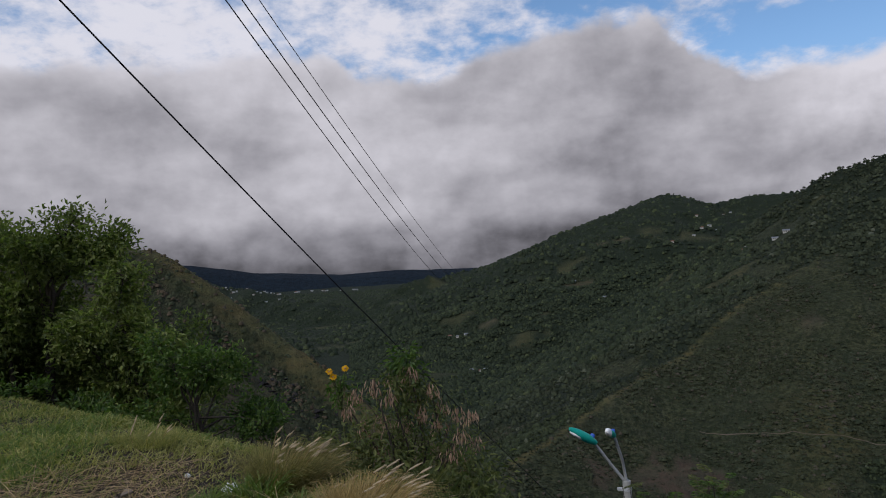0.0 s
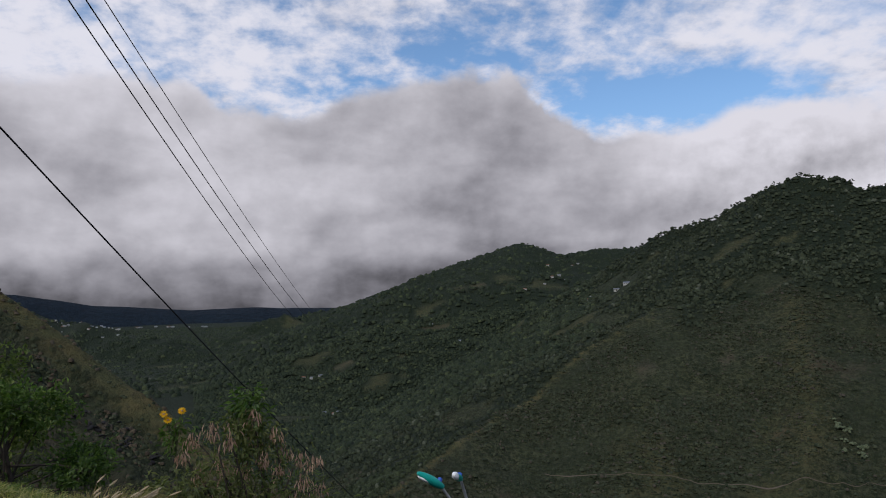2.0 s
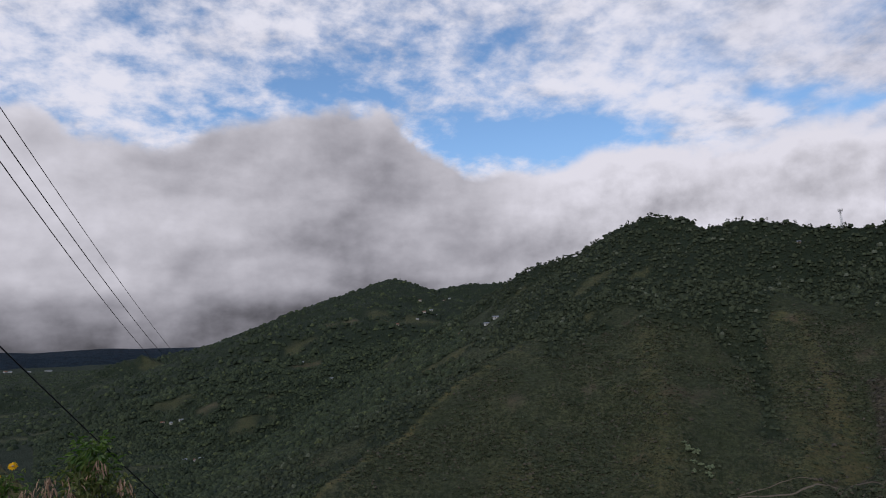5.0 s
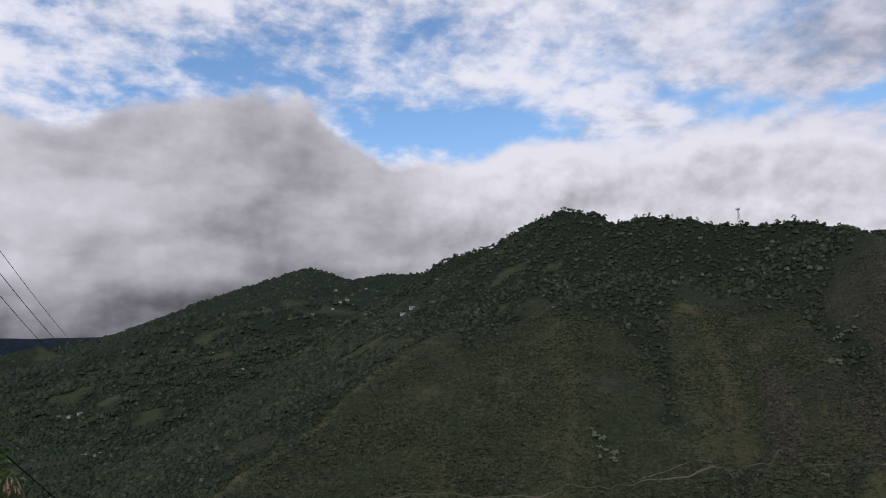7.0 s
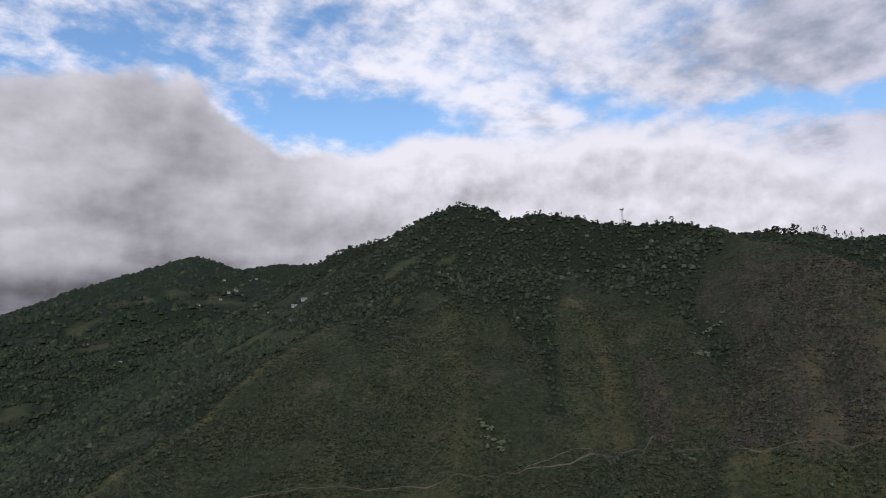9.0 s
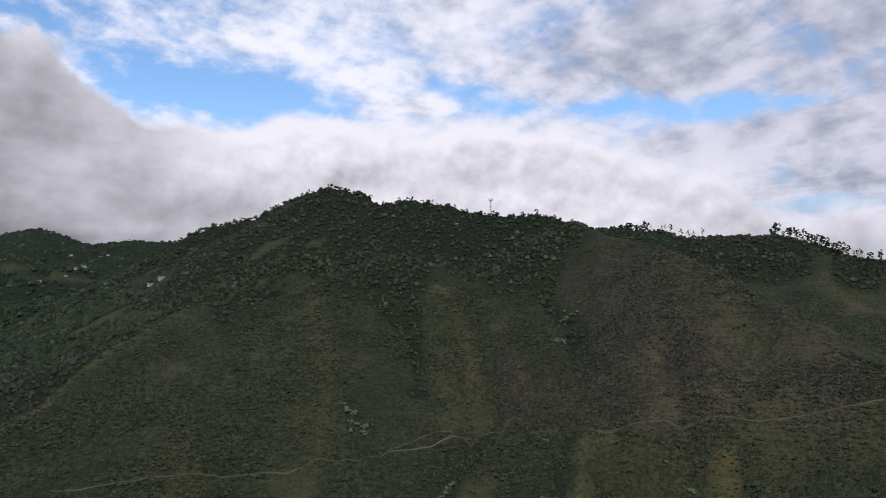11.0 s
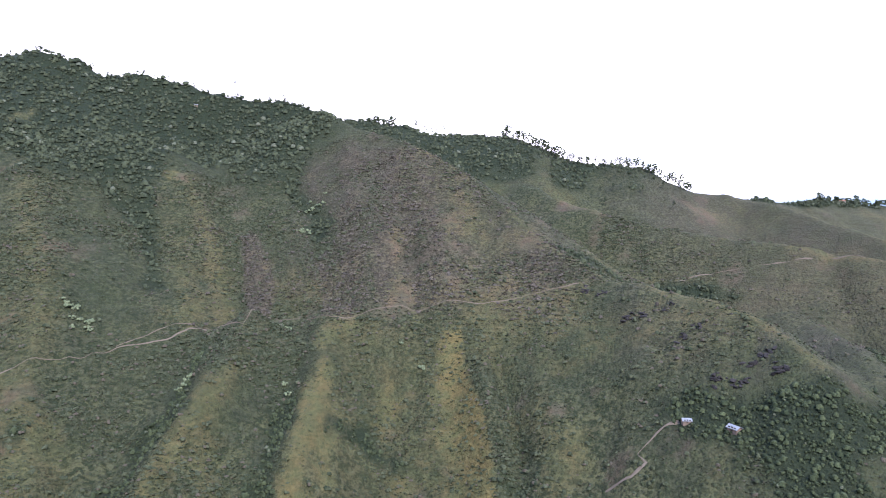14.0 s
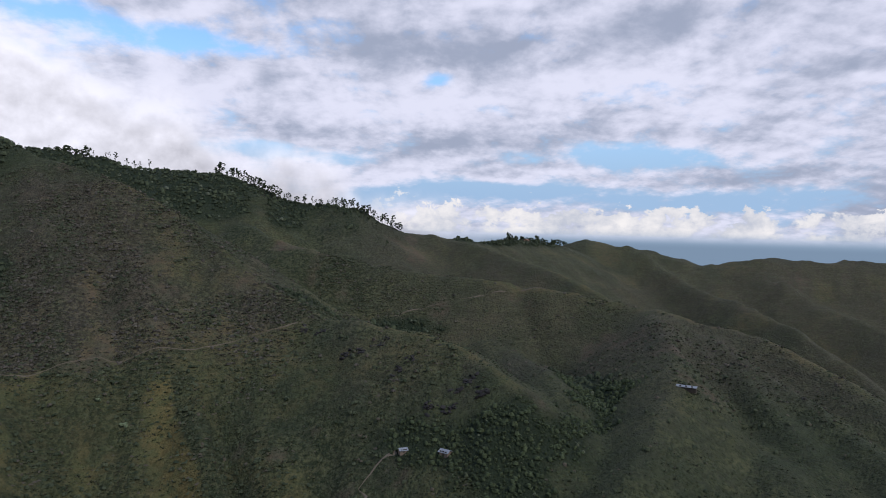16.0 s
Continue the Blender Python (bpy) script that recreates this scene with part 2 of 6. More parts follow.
# ---- terrain ----
RIDGES = {
    "left_hill": (0.72, 6, [(-152, 137, 25.0), (-100, 162, 16.9), (-72, 165, 11.7), (-64, 164, 6.8), (-50, 158, -3.6), (-36, 152, -12.3), (-23, 144, -21.5), (-6, 130, -28.7), (5, 120, -33.7), (17, 107, -38.1)]),
    "cone_hill": (0.36, 25, [(-35, 2250, -10.2), (84, 2298, -34.5), (135, 2346, 13.9)]),
    "knoll_ridge": (0.36, 6, [(21, 2450, -4.2), (135, 2346, 16.5), (283, 2182, 69.2), (384, 2115, 94.0), (492, 1990, 129.0), (548, 1930, 158.0), (575, 1915, 172.0), (615, 1903, 186.0), (645, 1895, 182.0), (676, 1884, 150.0), (761, 1903, 150.6), (868, 1912, 169.1), (953, 1871, 165.4), (1293, 1780, 192.6)]),
    "peak_ridge": (0.55, 5, [(442, 1094, 25.8), (475, 936, 78.2), (510, 883, 99.3), (545, 814, 111.0), (556, 771, 132.9), (569, 723, 148.5), (580, 701, 150.1), (601, 670, 142.0), (608, 650, 124.6), (624, 607, 124.9), (643, 540, 108.7), (653, 496, 98.9), (657, 438, 93.9), (654, 407, 88.8), (649, 366, 72.8)]),
    "left_spur": (0.46, 8, [(509, 509, 44.4), (393, 505, 8.3), (335, 522, 0.5), (289, 526, -3.6), (228, 512, -26.8), (176, 479, -52.9), (133, 451, -67.0), (96, 419, -77.3), (79, 402, -83.3), (47, 367, -89.3), (26, 344, -93.4)]),
    "right_spur": (0.6, 4, [(642, 378, 79.9), (590, 249, 37.4), (551, 182, 9.7), (513, 133, -18.8), (480, 99, -38.7), (460, 71, -45.6), (447, 51, -52.9), (429, 31, -53.5), (400, -2, -54.6), (369, -30, -60.3), (331, -52, -71.4)]),
    "pine_ridge": (0.5, 12, [(890, 556, 86.1), (894, 448, 89.1), (905, 401, 88.2), (911, 361, 80.4), (915, 257, 76.4), (911, 209, 50.6), (904, 171, 40.2), (896, 82, 31.5), (885, 15, 3.1), (900, -20, 0.0), (995, -98, -8.9), (1086, -178, -8.0), (1152, -255, -14.9)]),
    "middle_spur": (0.66, 4, [(737, 185, 5.6), (689, 124, -10.6), (666, 71, -21.8), (650, 16, -31.3), (628, -46, -38.0), (614, -86, -41.8), (586, -131, -45.6), (554, -171, -53.2), (537, -192, -51.3), (495, -215, -60.9), (461, -240, -63.2), (419, -255, -74.3), (366, -261, -82.6), (288, -278, -98.1)]),
    "grass_spur": (0.7, 4, [(890, -28, -1.5), (814, -100, -17.0), (722, -161, -38.5), (666, -182, -51.5)]),
    "far_hill": (0.66, 10, [(1267, -290, -12.0), (1250, -319, -2.9), (1221, -383, 1.6), (1200, -416, -9.5), (1161, -490, -31.4), (1155, -529, -27.2), (1142, -579, -23.0), (1126, -650, -23.4), (1110, -715, -23.7), (1088, -765, -28.6), (900, -1072, -35.1)]),
    "far_spur": (0.78, 4, [(1220, -383, -2.6), (1131, -403, -37.6), (1050, -419, -64.2), (967, -436, -78.0), (894, -449, -83.7), (819, -462, -99.5), (735, -466, -125.2), (652, -464, -143.1), (564, -448, -156.4)]),
    "far_rib": (0.75, 4, [(1152, -532, -28.6), (1088, -554, -50.1), (1029, -578, -65.0), (956, -603, -89.3), (882, -625, -112.0), (800, -633, -134.2)]),
    "brown_rib": (0.5, 5, [(542, -59, -79.4), (515, -70, -79.8), (432, -85, -81.1), (366, -82, -82.3)]),
    "low_rib": (0.5, 5, [(491, -214, -62.3), (382, -197, -81.3), (302, -177, -91.6), (262, -166, -96.5)]),
    "shed_spur": (0.62, 5, [(527, -189, -53.3), (439, -168, -59.4), (349, -137, -73.3), (292, -104, -86.7), (257, -82, -96.1)]),
    "rib_a": (0.6, 4, [(349, 254, -75.7), (280, 235, -99.6), (229, 221, -117.0)]),
    "rib_b": (0.55, 5, [(432, 142, -72.9), (357, 104, -98.4), (301, 76, -124.3)]),
    "rib_c": (0.6, 4, [(387, 219, -77.4), (330, 198, -98.1), (271, 180, -115.8)]),
    "far_rib_b": (0.75, 4, [(1146, -666, -25.9), (1084, -701, -52.7), (1021, -721, -75.7), (955, -744, -103.8)]),
    "far_rib_c": (0.7, 4, [(1272, -324, -5.8), (1193, -340, -48.8), (1126, -355, -87.1)]),
    "brown_spur": (0.72, 4, [(515, -187, -53.9), (475, -199, -63.3), (439, -207, -70.0), (402, -214, -77.0), (360, -217, -83.5), (325, -216, -88.7), (297, -213, -90.8), (258, -206, -92.8)]),
    "town_hill": (0.3, 30, [(-1408, 2649, 64.4), (-992, 2725, 21.8), (-562, 2436, -50.8), (-278, 1981, -110.2), (-144, 1493, -129.6)]),
}


# ribs (raised) and gullies (sunk) down the faces: metres, half width, plan line
FOLDS = {
    "olive_rib": (5.0, 17, [(424, 540, 0), (378, 476, 0), (335, 418, 0), (304, 373, 0), (262, 330, 0)]),
    "tongue_gully": (-6.0, 12, [(440, 470, 0), (420, 402, 0), (384, 363, 0), (360, 340, 0)]),
    "maize_rib": (4.5, 14, [(492, 425, 0), (477, 405, 0), (425, 344, 0), (365, 286, 0)]),
    "red_rib": (3.0, 8, [(458, 335, 0), (444, 321, 0), (409, 290, 0), (347, 252, 0)]),
    "pale_gully": (-6.0, 11, [(545, 350, 0), (528, 345, 0), (495, 295, 0), (452, 268, 0)]),
    "brown_rib_a": (4.5, 16, [(590, 320, 0), (545, 290, 0), (497, 259, 0), (430, 214, 0), (378, 180, 0)]),
    "brown_gully": (-3.0, 9, [(530, 245, 0), (480, 212, 0), (410, 168, 0), (372, 150, 0)]),
    "brown_rib_b": (4.0, 12, [(549, 227, 0), (505, 200, 0), (462, 177, 0), (392, 134, 0)]),
    "low_olive_rib": (3.3, 9, [(318, 237, 0), (295, 229, 0), (254, 222, 0), (222, 214, 0), (200, 206, 0)]),
    "low_gully_a": (-3.6, 8, [(322, 266, 0), (272, 246, 0), (240, 236, 0), (212, 228, 0), (190, 224, 0)]),
    "low_gully_b": (-3.6, 7, [(332, 209, 0), (318, 205, 0), (296, 196, 0), (262, 181, 0), (236, 172, 0)]),
    "yellow_rib": (2.4, 8, [(338, 194, 0), (320, 188, 0), (298, 180, 0), (262, 167, 0), (236, 158, 0)]),
    "copse_hollow": (-5.0, 13, [(350, 150, 0), (312, 147, 0), (285, 140, 0), (250, 125, 0)]),
    "gold_rib": (4.0, 9, [(374, 128, 0), (355, 113, 0), (334, 102, 0), (308, 89, 0), (262, 70, 0)]),
    "gold_gully": (-3.5, 8, [(368, 106, 0), (345, 92, 0), (322, 80, 0), (285, 62, 0)]),
    "hut_gully": (-4.0, 12, [(360, 60, 0), (325, 45, 0), (290, 40, 0)]),
    "brown_swale_a": (-6, 10, [(600, -95, 0), (540, -100, 0), (470, -112, 0)]),
    "brown_swale_b": (-3, 9, [(545, -185, 0), (480, -190, 0), (400, -175, 0)]),
    "shed_gully": (-7, 10, [(436, -178, 0), (391, -180, 0), (351, -182, 0), (302, -178, 0), (259, -171, 0)]),
    "pine_swale": (-6.0, 20, [(880, 130, 0), (820, 120, 0), (770, 110, 0)]),
    "pine_fold": (6.0, 16, [(870, 190, 0), (800, 180, 0), (740, 165, 0)]),
}


def hashed(ix, iy, seed):
    h = (ix.astype(np.int64) * 374761393 + iy.astype(np.int64) * 668265263 + seed * 974634777) & 0x7FFFFFFF
    h = ((h ^ (h >> 13)) * 1274126177) & 0x7FFFFFFF
    return ((h ^ (h >> 16)) & 0xFFFF) / 65535.0


def grain(x, y, seed=0):
    ix, iy = np.floor(x), np.floor(y)
    u, v = x - ix, y - iy
    u, v = u * u * (3 - 2 * u), v * v * (3 - 2 * v)
    a, b = hashed(ix, iy, seed), hashed(ix + 1, iy, seed)
    c, d = hashed(ix, iy + 1, seed), hashed(ix + 1, iy + 1, seed)
    return (a + (b - a) * u) * (1 - v) + (c + (d - c) * u) * v - 0.5


def rough(x, y, size, octaves=4, seed=0):
    total, amp = 0, 1.0
    for k in range(octaves):
        total = total + amp * grain(x / size + 17.3 * k, y / size - 9.1 * k, seed + k)
        size, amp = size / 2.03, amp * 0.5
    return total


def tent(x, y, slope, width, line, cap=0.0):
    """Height of a ridge with straight flanks: its crest height less slope times the way to it; cap: metres it stands up as a steeper crown."""
    best = np.full(np.shape(x), -1e4)
    for (x0, y0, z0), (x1, y1, z1) in zip(line, line[1:]):
        dx, dy = x1 - x0, y1 - y0
        s = np.clip(((x - x0) * dx + (y - y0) * dy) / (dx * dx + dy * dy), 0, 1)
        away = np.hypot(x - x0 - s * dx, y - y0 - s * dy)
        best = np.maximum(best, z0 + s * (z1 - z0) - slope * (np.sqrt(away * away + width * width) - width) - cap * (1 - np.exp(-away / 32.0)))
    return best


def bench(x, y):
    """Way past the edge of the grass bench the camera stands on."""
    a, b = 0.65 * x + 0.76 * y - 3.66, 0.985 * x - 0.17 * y - 2.9
    c = 0.916 * x + 0.40 * y - 1.38
    return np.maximum(np.maximum(a, b) + 0.25 * np.maximum(3 - np.abs(a - b), 0) ** 2 / 3, c)


def height(x, y):
    shape = np.shape(x)
    x, y = np.atleast_1d(np.asarray(x, float)).ravel(), np.atleast_1d(np.asarray(y, float)).ravel()
    d = np.hypot(x, y)
    # the near hillside: bench, steep cut, slope to the valley
    s = bench(x, y)
    past = np.maximum(s, 0)
    near = -0.05 * np.minimum(s, 0) * (s > -60) + 3.0 * (s <= -60) - 1.15 * (np.sqrt(past ** 2 + 1.2) - 1.095) + 0.55 * np.maximum(past - 9, 0)
    near = near + 0.10 * rough(x, y, 1.7, 3, 3) * np.clip(d / 2 - 0.6, 0, 1) + 1.5 * rough(x, y, 14, 3, 5) * np.clip((d - 12) / 40, 0, 1)
    valley = -178 + 0.030 * np.maximum(0.996 * y - 0.09 * x - 350, 0) + 6 * rough(x, y, 90, 3, 11)
    z = np.maximum(near, valley)
    far = np.full(x.shape, -1e4)
    for name, (slope, width, line) in RIDGES.items():
        t = tent(x, y, slope, width, line, 20.0 if slope == 0.55 else 6.0 if slope == 0.36 else 0.0)
        if name == "left_hill":
            t = t - 0.9 * np.maximum(beyond(x, y, line) - 1.5, 0)
        k = np.clip(0.012 * d, 1.0, 12.0) if name != "left_hill" else 1.0
        h = np.maximum(k - np.abs(far - t), 0) / k
        far = np.maximum(far, t) + h * h * k * 0.25
    # gullies and swells, fading out near the camera
    relief = 0.016 * d * rough(x, y, 120, 4, 21) + 0.006 * d * rough(x, y, 22, 3, 31)
    fade = np.clip((d - 60) / 120, 0, 1) * np.clip(np.abs(beyond(x, y, RIDGES["knoll_ridge"][2])) / 160, 0.12, 1) * np.clip(np.abs(beyond(x, y, RIDGES["left_hill"][2])) / 40, 0.1, 1)
    far = far + np.minimum(relief, 22) * fade * 0.8
    # ribs down the near hill's flank
    down = np.abs(beyond(x, y, RIDGES["left_hill"][2]))
    run = down + 5 * rough(x, y, 22, 3, 33)
    flank = np.clip((d - 70) / 20, 0, 1) * np.clip((215 - d) / 20, 0, 1) * np.clip((x + 0.25 * y - 20) / -25, 0, 1) * np.clip(down / 8, 0, 1)
    far = far - flank * (3.6 * np.abs(2 * grain(run / 7.0, x * 0.03, 34)) + 1.6 * np.abs(2 * grain(run / 2.6, x * 0.05, 39)))
    # rills running down the face across the valley
    az = np.degrees(np.arctan2(-x, y))
    rill = 0.5 - np.abs(2 * grain(az * 0.19 + 0.25 * rough(x, y, 60, 2, 37), d * 0.0016, 35)) + 0.4 * (0.5 - np.abs(2 * grain(az * 0.55 + 0.3 * rough(x, y, 40, 2, 38), d * 0.003, 36)))
    face = np.clip((-az - 20) / 12, 0, 1) * np.clip((az + 100) / 12, 0, 1) * np.clip((d - 230) / 60, 0, 1) * np.clip((900 - d) / 250, 0, 1)
    far = far + (9 * rill - 3) * face * (0.35 + 0.65 * np.clip((-40 - far) / 60, 0, 1))
    for much, wide, line in FOLDS.values():
        m = np.abs(x - sum(p[0] for p in line) / len(line)) < 260
        away = beyond(x[m], y[m], line)
        wander = away + 0.35 * wide * rough(x[m], y[m], 24, 3, 45)
        far[m] += much * np.exp(-(wander / wide) ** 2)
    k = np.clip(0.03 * d, 0.1, 12.0)
    h = np.maximum(k - np.abs(z - far), 0) / k
    return np.where(d < 45, z, np.maximum(z, far) + h * h * k * 0.25 * fade).reshape(shape)


def smooth(v, lo, hi):
    t = np.clip((v - lo) / (hi - lo), 0, 1)
    return t * t * (3 - 2 * t)


def beyond(x, y, line):
    """Signed way from a plan line, positive to the left of its run."""
    best, side = np.full(np.shape(x), 1e9), np.zeros(np.shape(x))
    for (x0, y0, _), (x1, y1, _) in zip(line, line[1:]):
        dx, dy = x1 - x0, y1 - y0
        s = np.clip(((x - x0) * dx + (y - y0) * dy) / (dx * dx + dy * dy), 0, 1)
        px, py = x - x0 - s * dx, y - y0 - s * dy
        away = np.hypot(px, py)
        side = np.where(away < best, np.sign(dx * py - dy * px) * away, side)
        best = np.minimum(best, away)
    return side


# lower edge of the mountain woodland: azimuth (turned west), height
WOOD_RIM = [(20, 45), (27, 30), (29.5, 4), (31, -20), (33.1, -9), (34.5, 4), (38.2, 14), (42.1, 6), (44.1, -9), (45.6, -24), (46.6, -26), (47.5, 4), (48.8, 24), (50.1, 14), (52.3, 6), (54.1, 2), (56.9, 10), (58.7, 33), (60.5, 66), (62.1, 76)]
# clearings: middle, half widths, ploughed or not
FIELDS = [(452, 652, 30, 9, 0), (488, 612, 18, 8, 0), (408, 596, 14, 12, 0), (322, 982, 32, 13, 0), (297, 710, 24, 10, 0), (400, 1596, 45, 22, 1), (475, 1600, 45, 22, 0), (181, 1286, 22, 26, 0), (72, 1323, 45, 24, 1), (-27, 2190, 45, 60, 0), (20, 1403, 42, 22, 0),
          (289, 1410, 55, 16, 1), (537, 1519, 55, 28, 0), (132, 1192, 34, 22, 0), (290, 1535, 44, 22, 0), (464, 850, 16, 7, 0), (-352, 1910, 60, 30, 0), (-230, 1506, 40, 22, 0)]
# plan lines of the ribs under the trail
RIB_LINES = [[(351, 214, 0), (317, 203, 0), (291, 189, 0), (244, 170, 0)], [(381, 127, 0), (347, 107, 0), (324, 92, 0), (270, 68, 0)]]
# the footpath along the face
TRAIL = [(137, 387, 0), (168, 369, 0), (191, 354, 0), (207, 349, 0), (224, 336, 0), (248, 324, 0), (276, 313, 0), (296, 307, 0), (322, 291, 0), (348, 287, 0), (337, 251, 0), (380, 261, 0), (385, 241, 0), (377, 215, 0), (390, 202, 0), (402, 172, 0), (415, 134, 0), (430, 103, 0), (435, 79, 0), (439, 70, 0)]
# bare ground: middle, half widths, how bare
BARE = [(684, 120, 10, 15, 1.0), (413, -160, 7, 16, 0.7), (101, 350, 30, 16, 1.0), (295, 442, 4, 3, 0.9), (485, 424, 5, 8, 0.8), (304, 3, 7, 6, 0.9), (345, 84, 5, 4, 0.8), (332, 62, 4, 5, 0.8),
        (346, 46, 4, 3, 0.7), (463, 170, 7, 26, 0.45), (491, 189, 6, 16, 0.5), (430, 145, 5, 20, 0.5), (345, 262, 6, 24, 0.6), (-43, 139, 5, 1.5, 0.6), (-36, 136, 3, 1.2, 0.6)]


def covers(x, y, z):
    """What grows where: woodland, dry brush, yellow grass, bare soil (0 to 1 each); lit ribs and crests are painted in
    as yellow.
    """
    az, d = np.degrees(np.arctan2(-x, y)), np.hypot(x, y)
    n1, n2, n3 = rough(x, y, 90, 4, 41), rough(x, y, 38, 4, 51), rough(x, y, 210, 3, 61)
    rim = np.interp(-az, *zip(*WOOD_RIM))
    n4 = rough(x, y, 13, 3, 46)
    peak = (0.35 * smooth(z + 20 * n1 + 26 * n2 + 10 * n4 - rim, -24, 2) + 0.65 * smooth(z + 16 * n1 + 26 * n2 + 12 * n4 - rim, -4, 22)) * smooth(-az, 25, 27) * smooth(az, -63, -61) * smooth(d, 470, 500) * smooth(-d, -1300, -1200)
    behind = -beyond(x, y, RIDGES["left_spur"][2])
    mosaic = smooth(n2 + 0.5 * n1 + 0.3 * smooth(d, 900, 1300), -0.36, -0.2) * smooth(behind + 5 * n2, 0.5, 4) * smooth(d, 300, 340) * smooth(az, -46, -40)
    pine = smooth(z + 44 * n1 + 26 * n2 + 12 * n4, -14, 34) * smooth(-az, 58, 63) * smooth(az, -90, -86.5) * smooth(d, 800, 830)
    pine = pine * (0.35 + 0.65 * smooth(np.abs(beyond(x, y, FOLDS["pine_fold"][2])) + 12 * n2, 10, 24))
    gully = smooth(-np.abs(beyond(x, y, [(500, 96, 0), (508, 74, 0), (524, 50, 0), (548, 30, 0)])) + 12 * n2 + 8 * n4, -12, -5)
    gully = np.maximum(gully, smooth(-np.abs(beyond(x, y, [(556, 28, 0), (572, 14, 0), (570, -6, 0)])) + 14 * n2 + 10 * n4, -22, -10))
    for name, wide in (("tongue_gully", 9), ("pale_gully", 6), ("low_gully_a", 5), ("low_gully_b", 3.5)):
        gully = np.maximum(gully, 0.85 * smooth(-np.abs(beyond(x, y, FOLDS[name][2])) + 10 * n2 + 9 * n4, -wide - 3, -wide + 4))
    low = smooth(-np.abs(beyond(x, y, [(316, 2, 0), (309, -30, 0), (302, -64, 0)])) + 16 * n2 + 14 * n4, -20, -6)
    low = np.maximum(low, smooth(-np.abs(beyond(x, y, [(306, -32, 0), (278, -44, 0), (245, -62, 0)])) + 18 * n2 + 16 * n4, -22, -7))
    low = 0.92 * np.maximum(low, smooth(-np.abs(beyond(x, y, [(306, -64, 0), (340, -98, 0), (376, -111, 0), (432, -102, 0)])) + 22 * n2 + 14 * n4, -17, -5))
    copse = np.maximum(smooth(-np.hypot((x - 306) / 9, (y - 147) / 19) + n2 + 1.2 * n4, -1.2, -0.6), smooth(-np.hypot((x - 204) / 12, (y - 310) / 16) + n2 + 1.5 * n4, -1.1, -0.5))
    far = smooth(-np.abs(beyond(x, y, [(960, -68, 0), (995, -98, 0), (1086, -178, 0), (1120, -215, 0)])) + 14 * n2, -24, -12) + smooth(d, 2800, 3000) * smooth(az, -20, 0)
    knoll = smooth(z + 30 * n2, 60, 95) * smooth(d, 1600, 1700) * smooth(az, -40, -34) * smooth(-az, 2, 5)
    wood = np.clip(np.maximum.reduce([knoll, peak, mosaic, pine, gully, low, copse, np.clip(far, 0, 1)]), 0, 1)
    field, tilled = 0 * x, 0 * x
    for cx, cy, rx, ry, ploughed in FIELDS:
        f = smooth(-np.hypot((x - cx) / rx, (y - cy) / ry) + 1.3 * rough(x, y, 30, 3, 97), -1.1, -0.75)
        field, tilled = np.maximum(field, f), np.maximum(tilled, f * ploughed)
    wood = wood * (1 - 0.85 * field)
    lane = grain(az * 0.55 + 0.7 * n1 + 0.5 * n2, d * 0.004, 71) + 0.6 * grain(az * 1.5 + 0.8 * n2, d * 0.006, 73) + 0.5 * n4
    above = smooth(beyond(x, y, TRAIL) + 4 * n4, -1, 3)
    right = smooth(beyond(x, y, FOLDS["pale_gully"][2]) + 10 * n2, 4, 12) * smooth(-beyond(x, y, RIDGES["right_spur"][2]) + 10 * n2, -6, 4)
    dry = above * right * (0.5 + 0.5 * smooth(lane + 0.6 * n2, -0.3, 0.3)) * smooth(-d, -700, -640)
    for name, wide, much in (("red_rib", 8, 1.0), ("brown_rib_b", 12, 0.9), ("brown_gully", 5, 0.7)):
        dry = np.maximum(dry, much * above * smooth(-np.abs(beyond(x, y, FOLDS[name][2])) + 9 * n2 + 5 * n4, -wide, -wide * 0.3))
    dry = np.maximum(dry, 0.35 * smooth(lane + 0.8 * n3, 0.0, 0.6) * smooth(-az, 30, 60) * smooth(z, -95, -70))
    dry = np.maximum(dry, smooth(-az, 80, 90) * (0.30 + 0.40 * smooth(n3 + n2 * 0.7, -0.3, 0.3)) * smooth(d, 400, 480))
    flank = smooth(d, 60, 90) * smooth(-d, -225, -205) * smooth(az, -8, 0)
    down = np.abs(beyond(x, y, RIDGES["left_hill"][2]))
    streak = grain(down / 3.5 + 1.6 * n2 + 0.6 * n4, x * 0.05, 99)
    dry = np.maximum(dry, flank * (0.25 + 0.5 * smooth(streak + 0.4 * n4, -0.05, 0.25)) * smooth(down + 14 * streak, 7, 17))
    l2, l3 = (beyond(x, y, line) for line in RIB_LINES)
    under = smooth(-z, 74, 86)
    field_ = under * smooth(l2 + 10 * n2, 0, 4) * smooth(-l3 + 6 * n2, 0, 3)
    yellow = field_ * (0.25 + 0.35 * smooth(n2 + 0.5 * lane + 0.5 * n4, -0.25, 0.25))
    for name, wide, much in (("yellow_rib", 14, 0.7), ("low_olive_rib", 13, 0.5), ("olive_rib", 24, 0.4), ("maize_rib", 16, 0.45)):
        yellow = np.maximum(yellow, much * smooth(-np.abs(beyond(x, y, FOLDS[name][2])) + 8 * n2 + 4 * n4, -wide, 0))
    yellow = np.maximum(yellow, 0.95 * under * smooth(-l3 + 5 * n2, 0, 3.5) * smooth(l3 + 10 * n2, -30, -12))
    yellow = np.maximum(yellow, 1.0 * smooth(-np.hypot((x - 492) / 22, (y - 434) / 14) + n2 + 0.8 * n4, -1.1, -0.6))
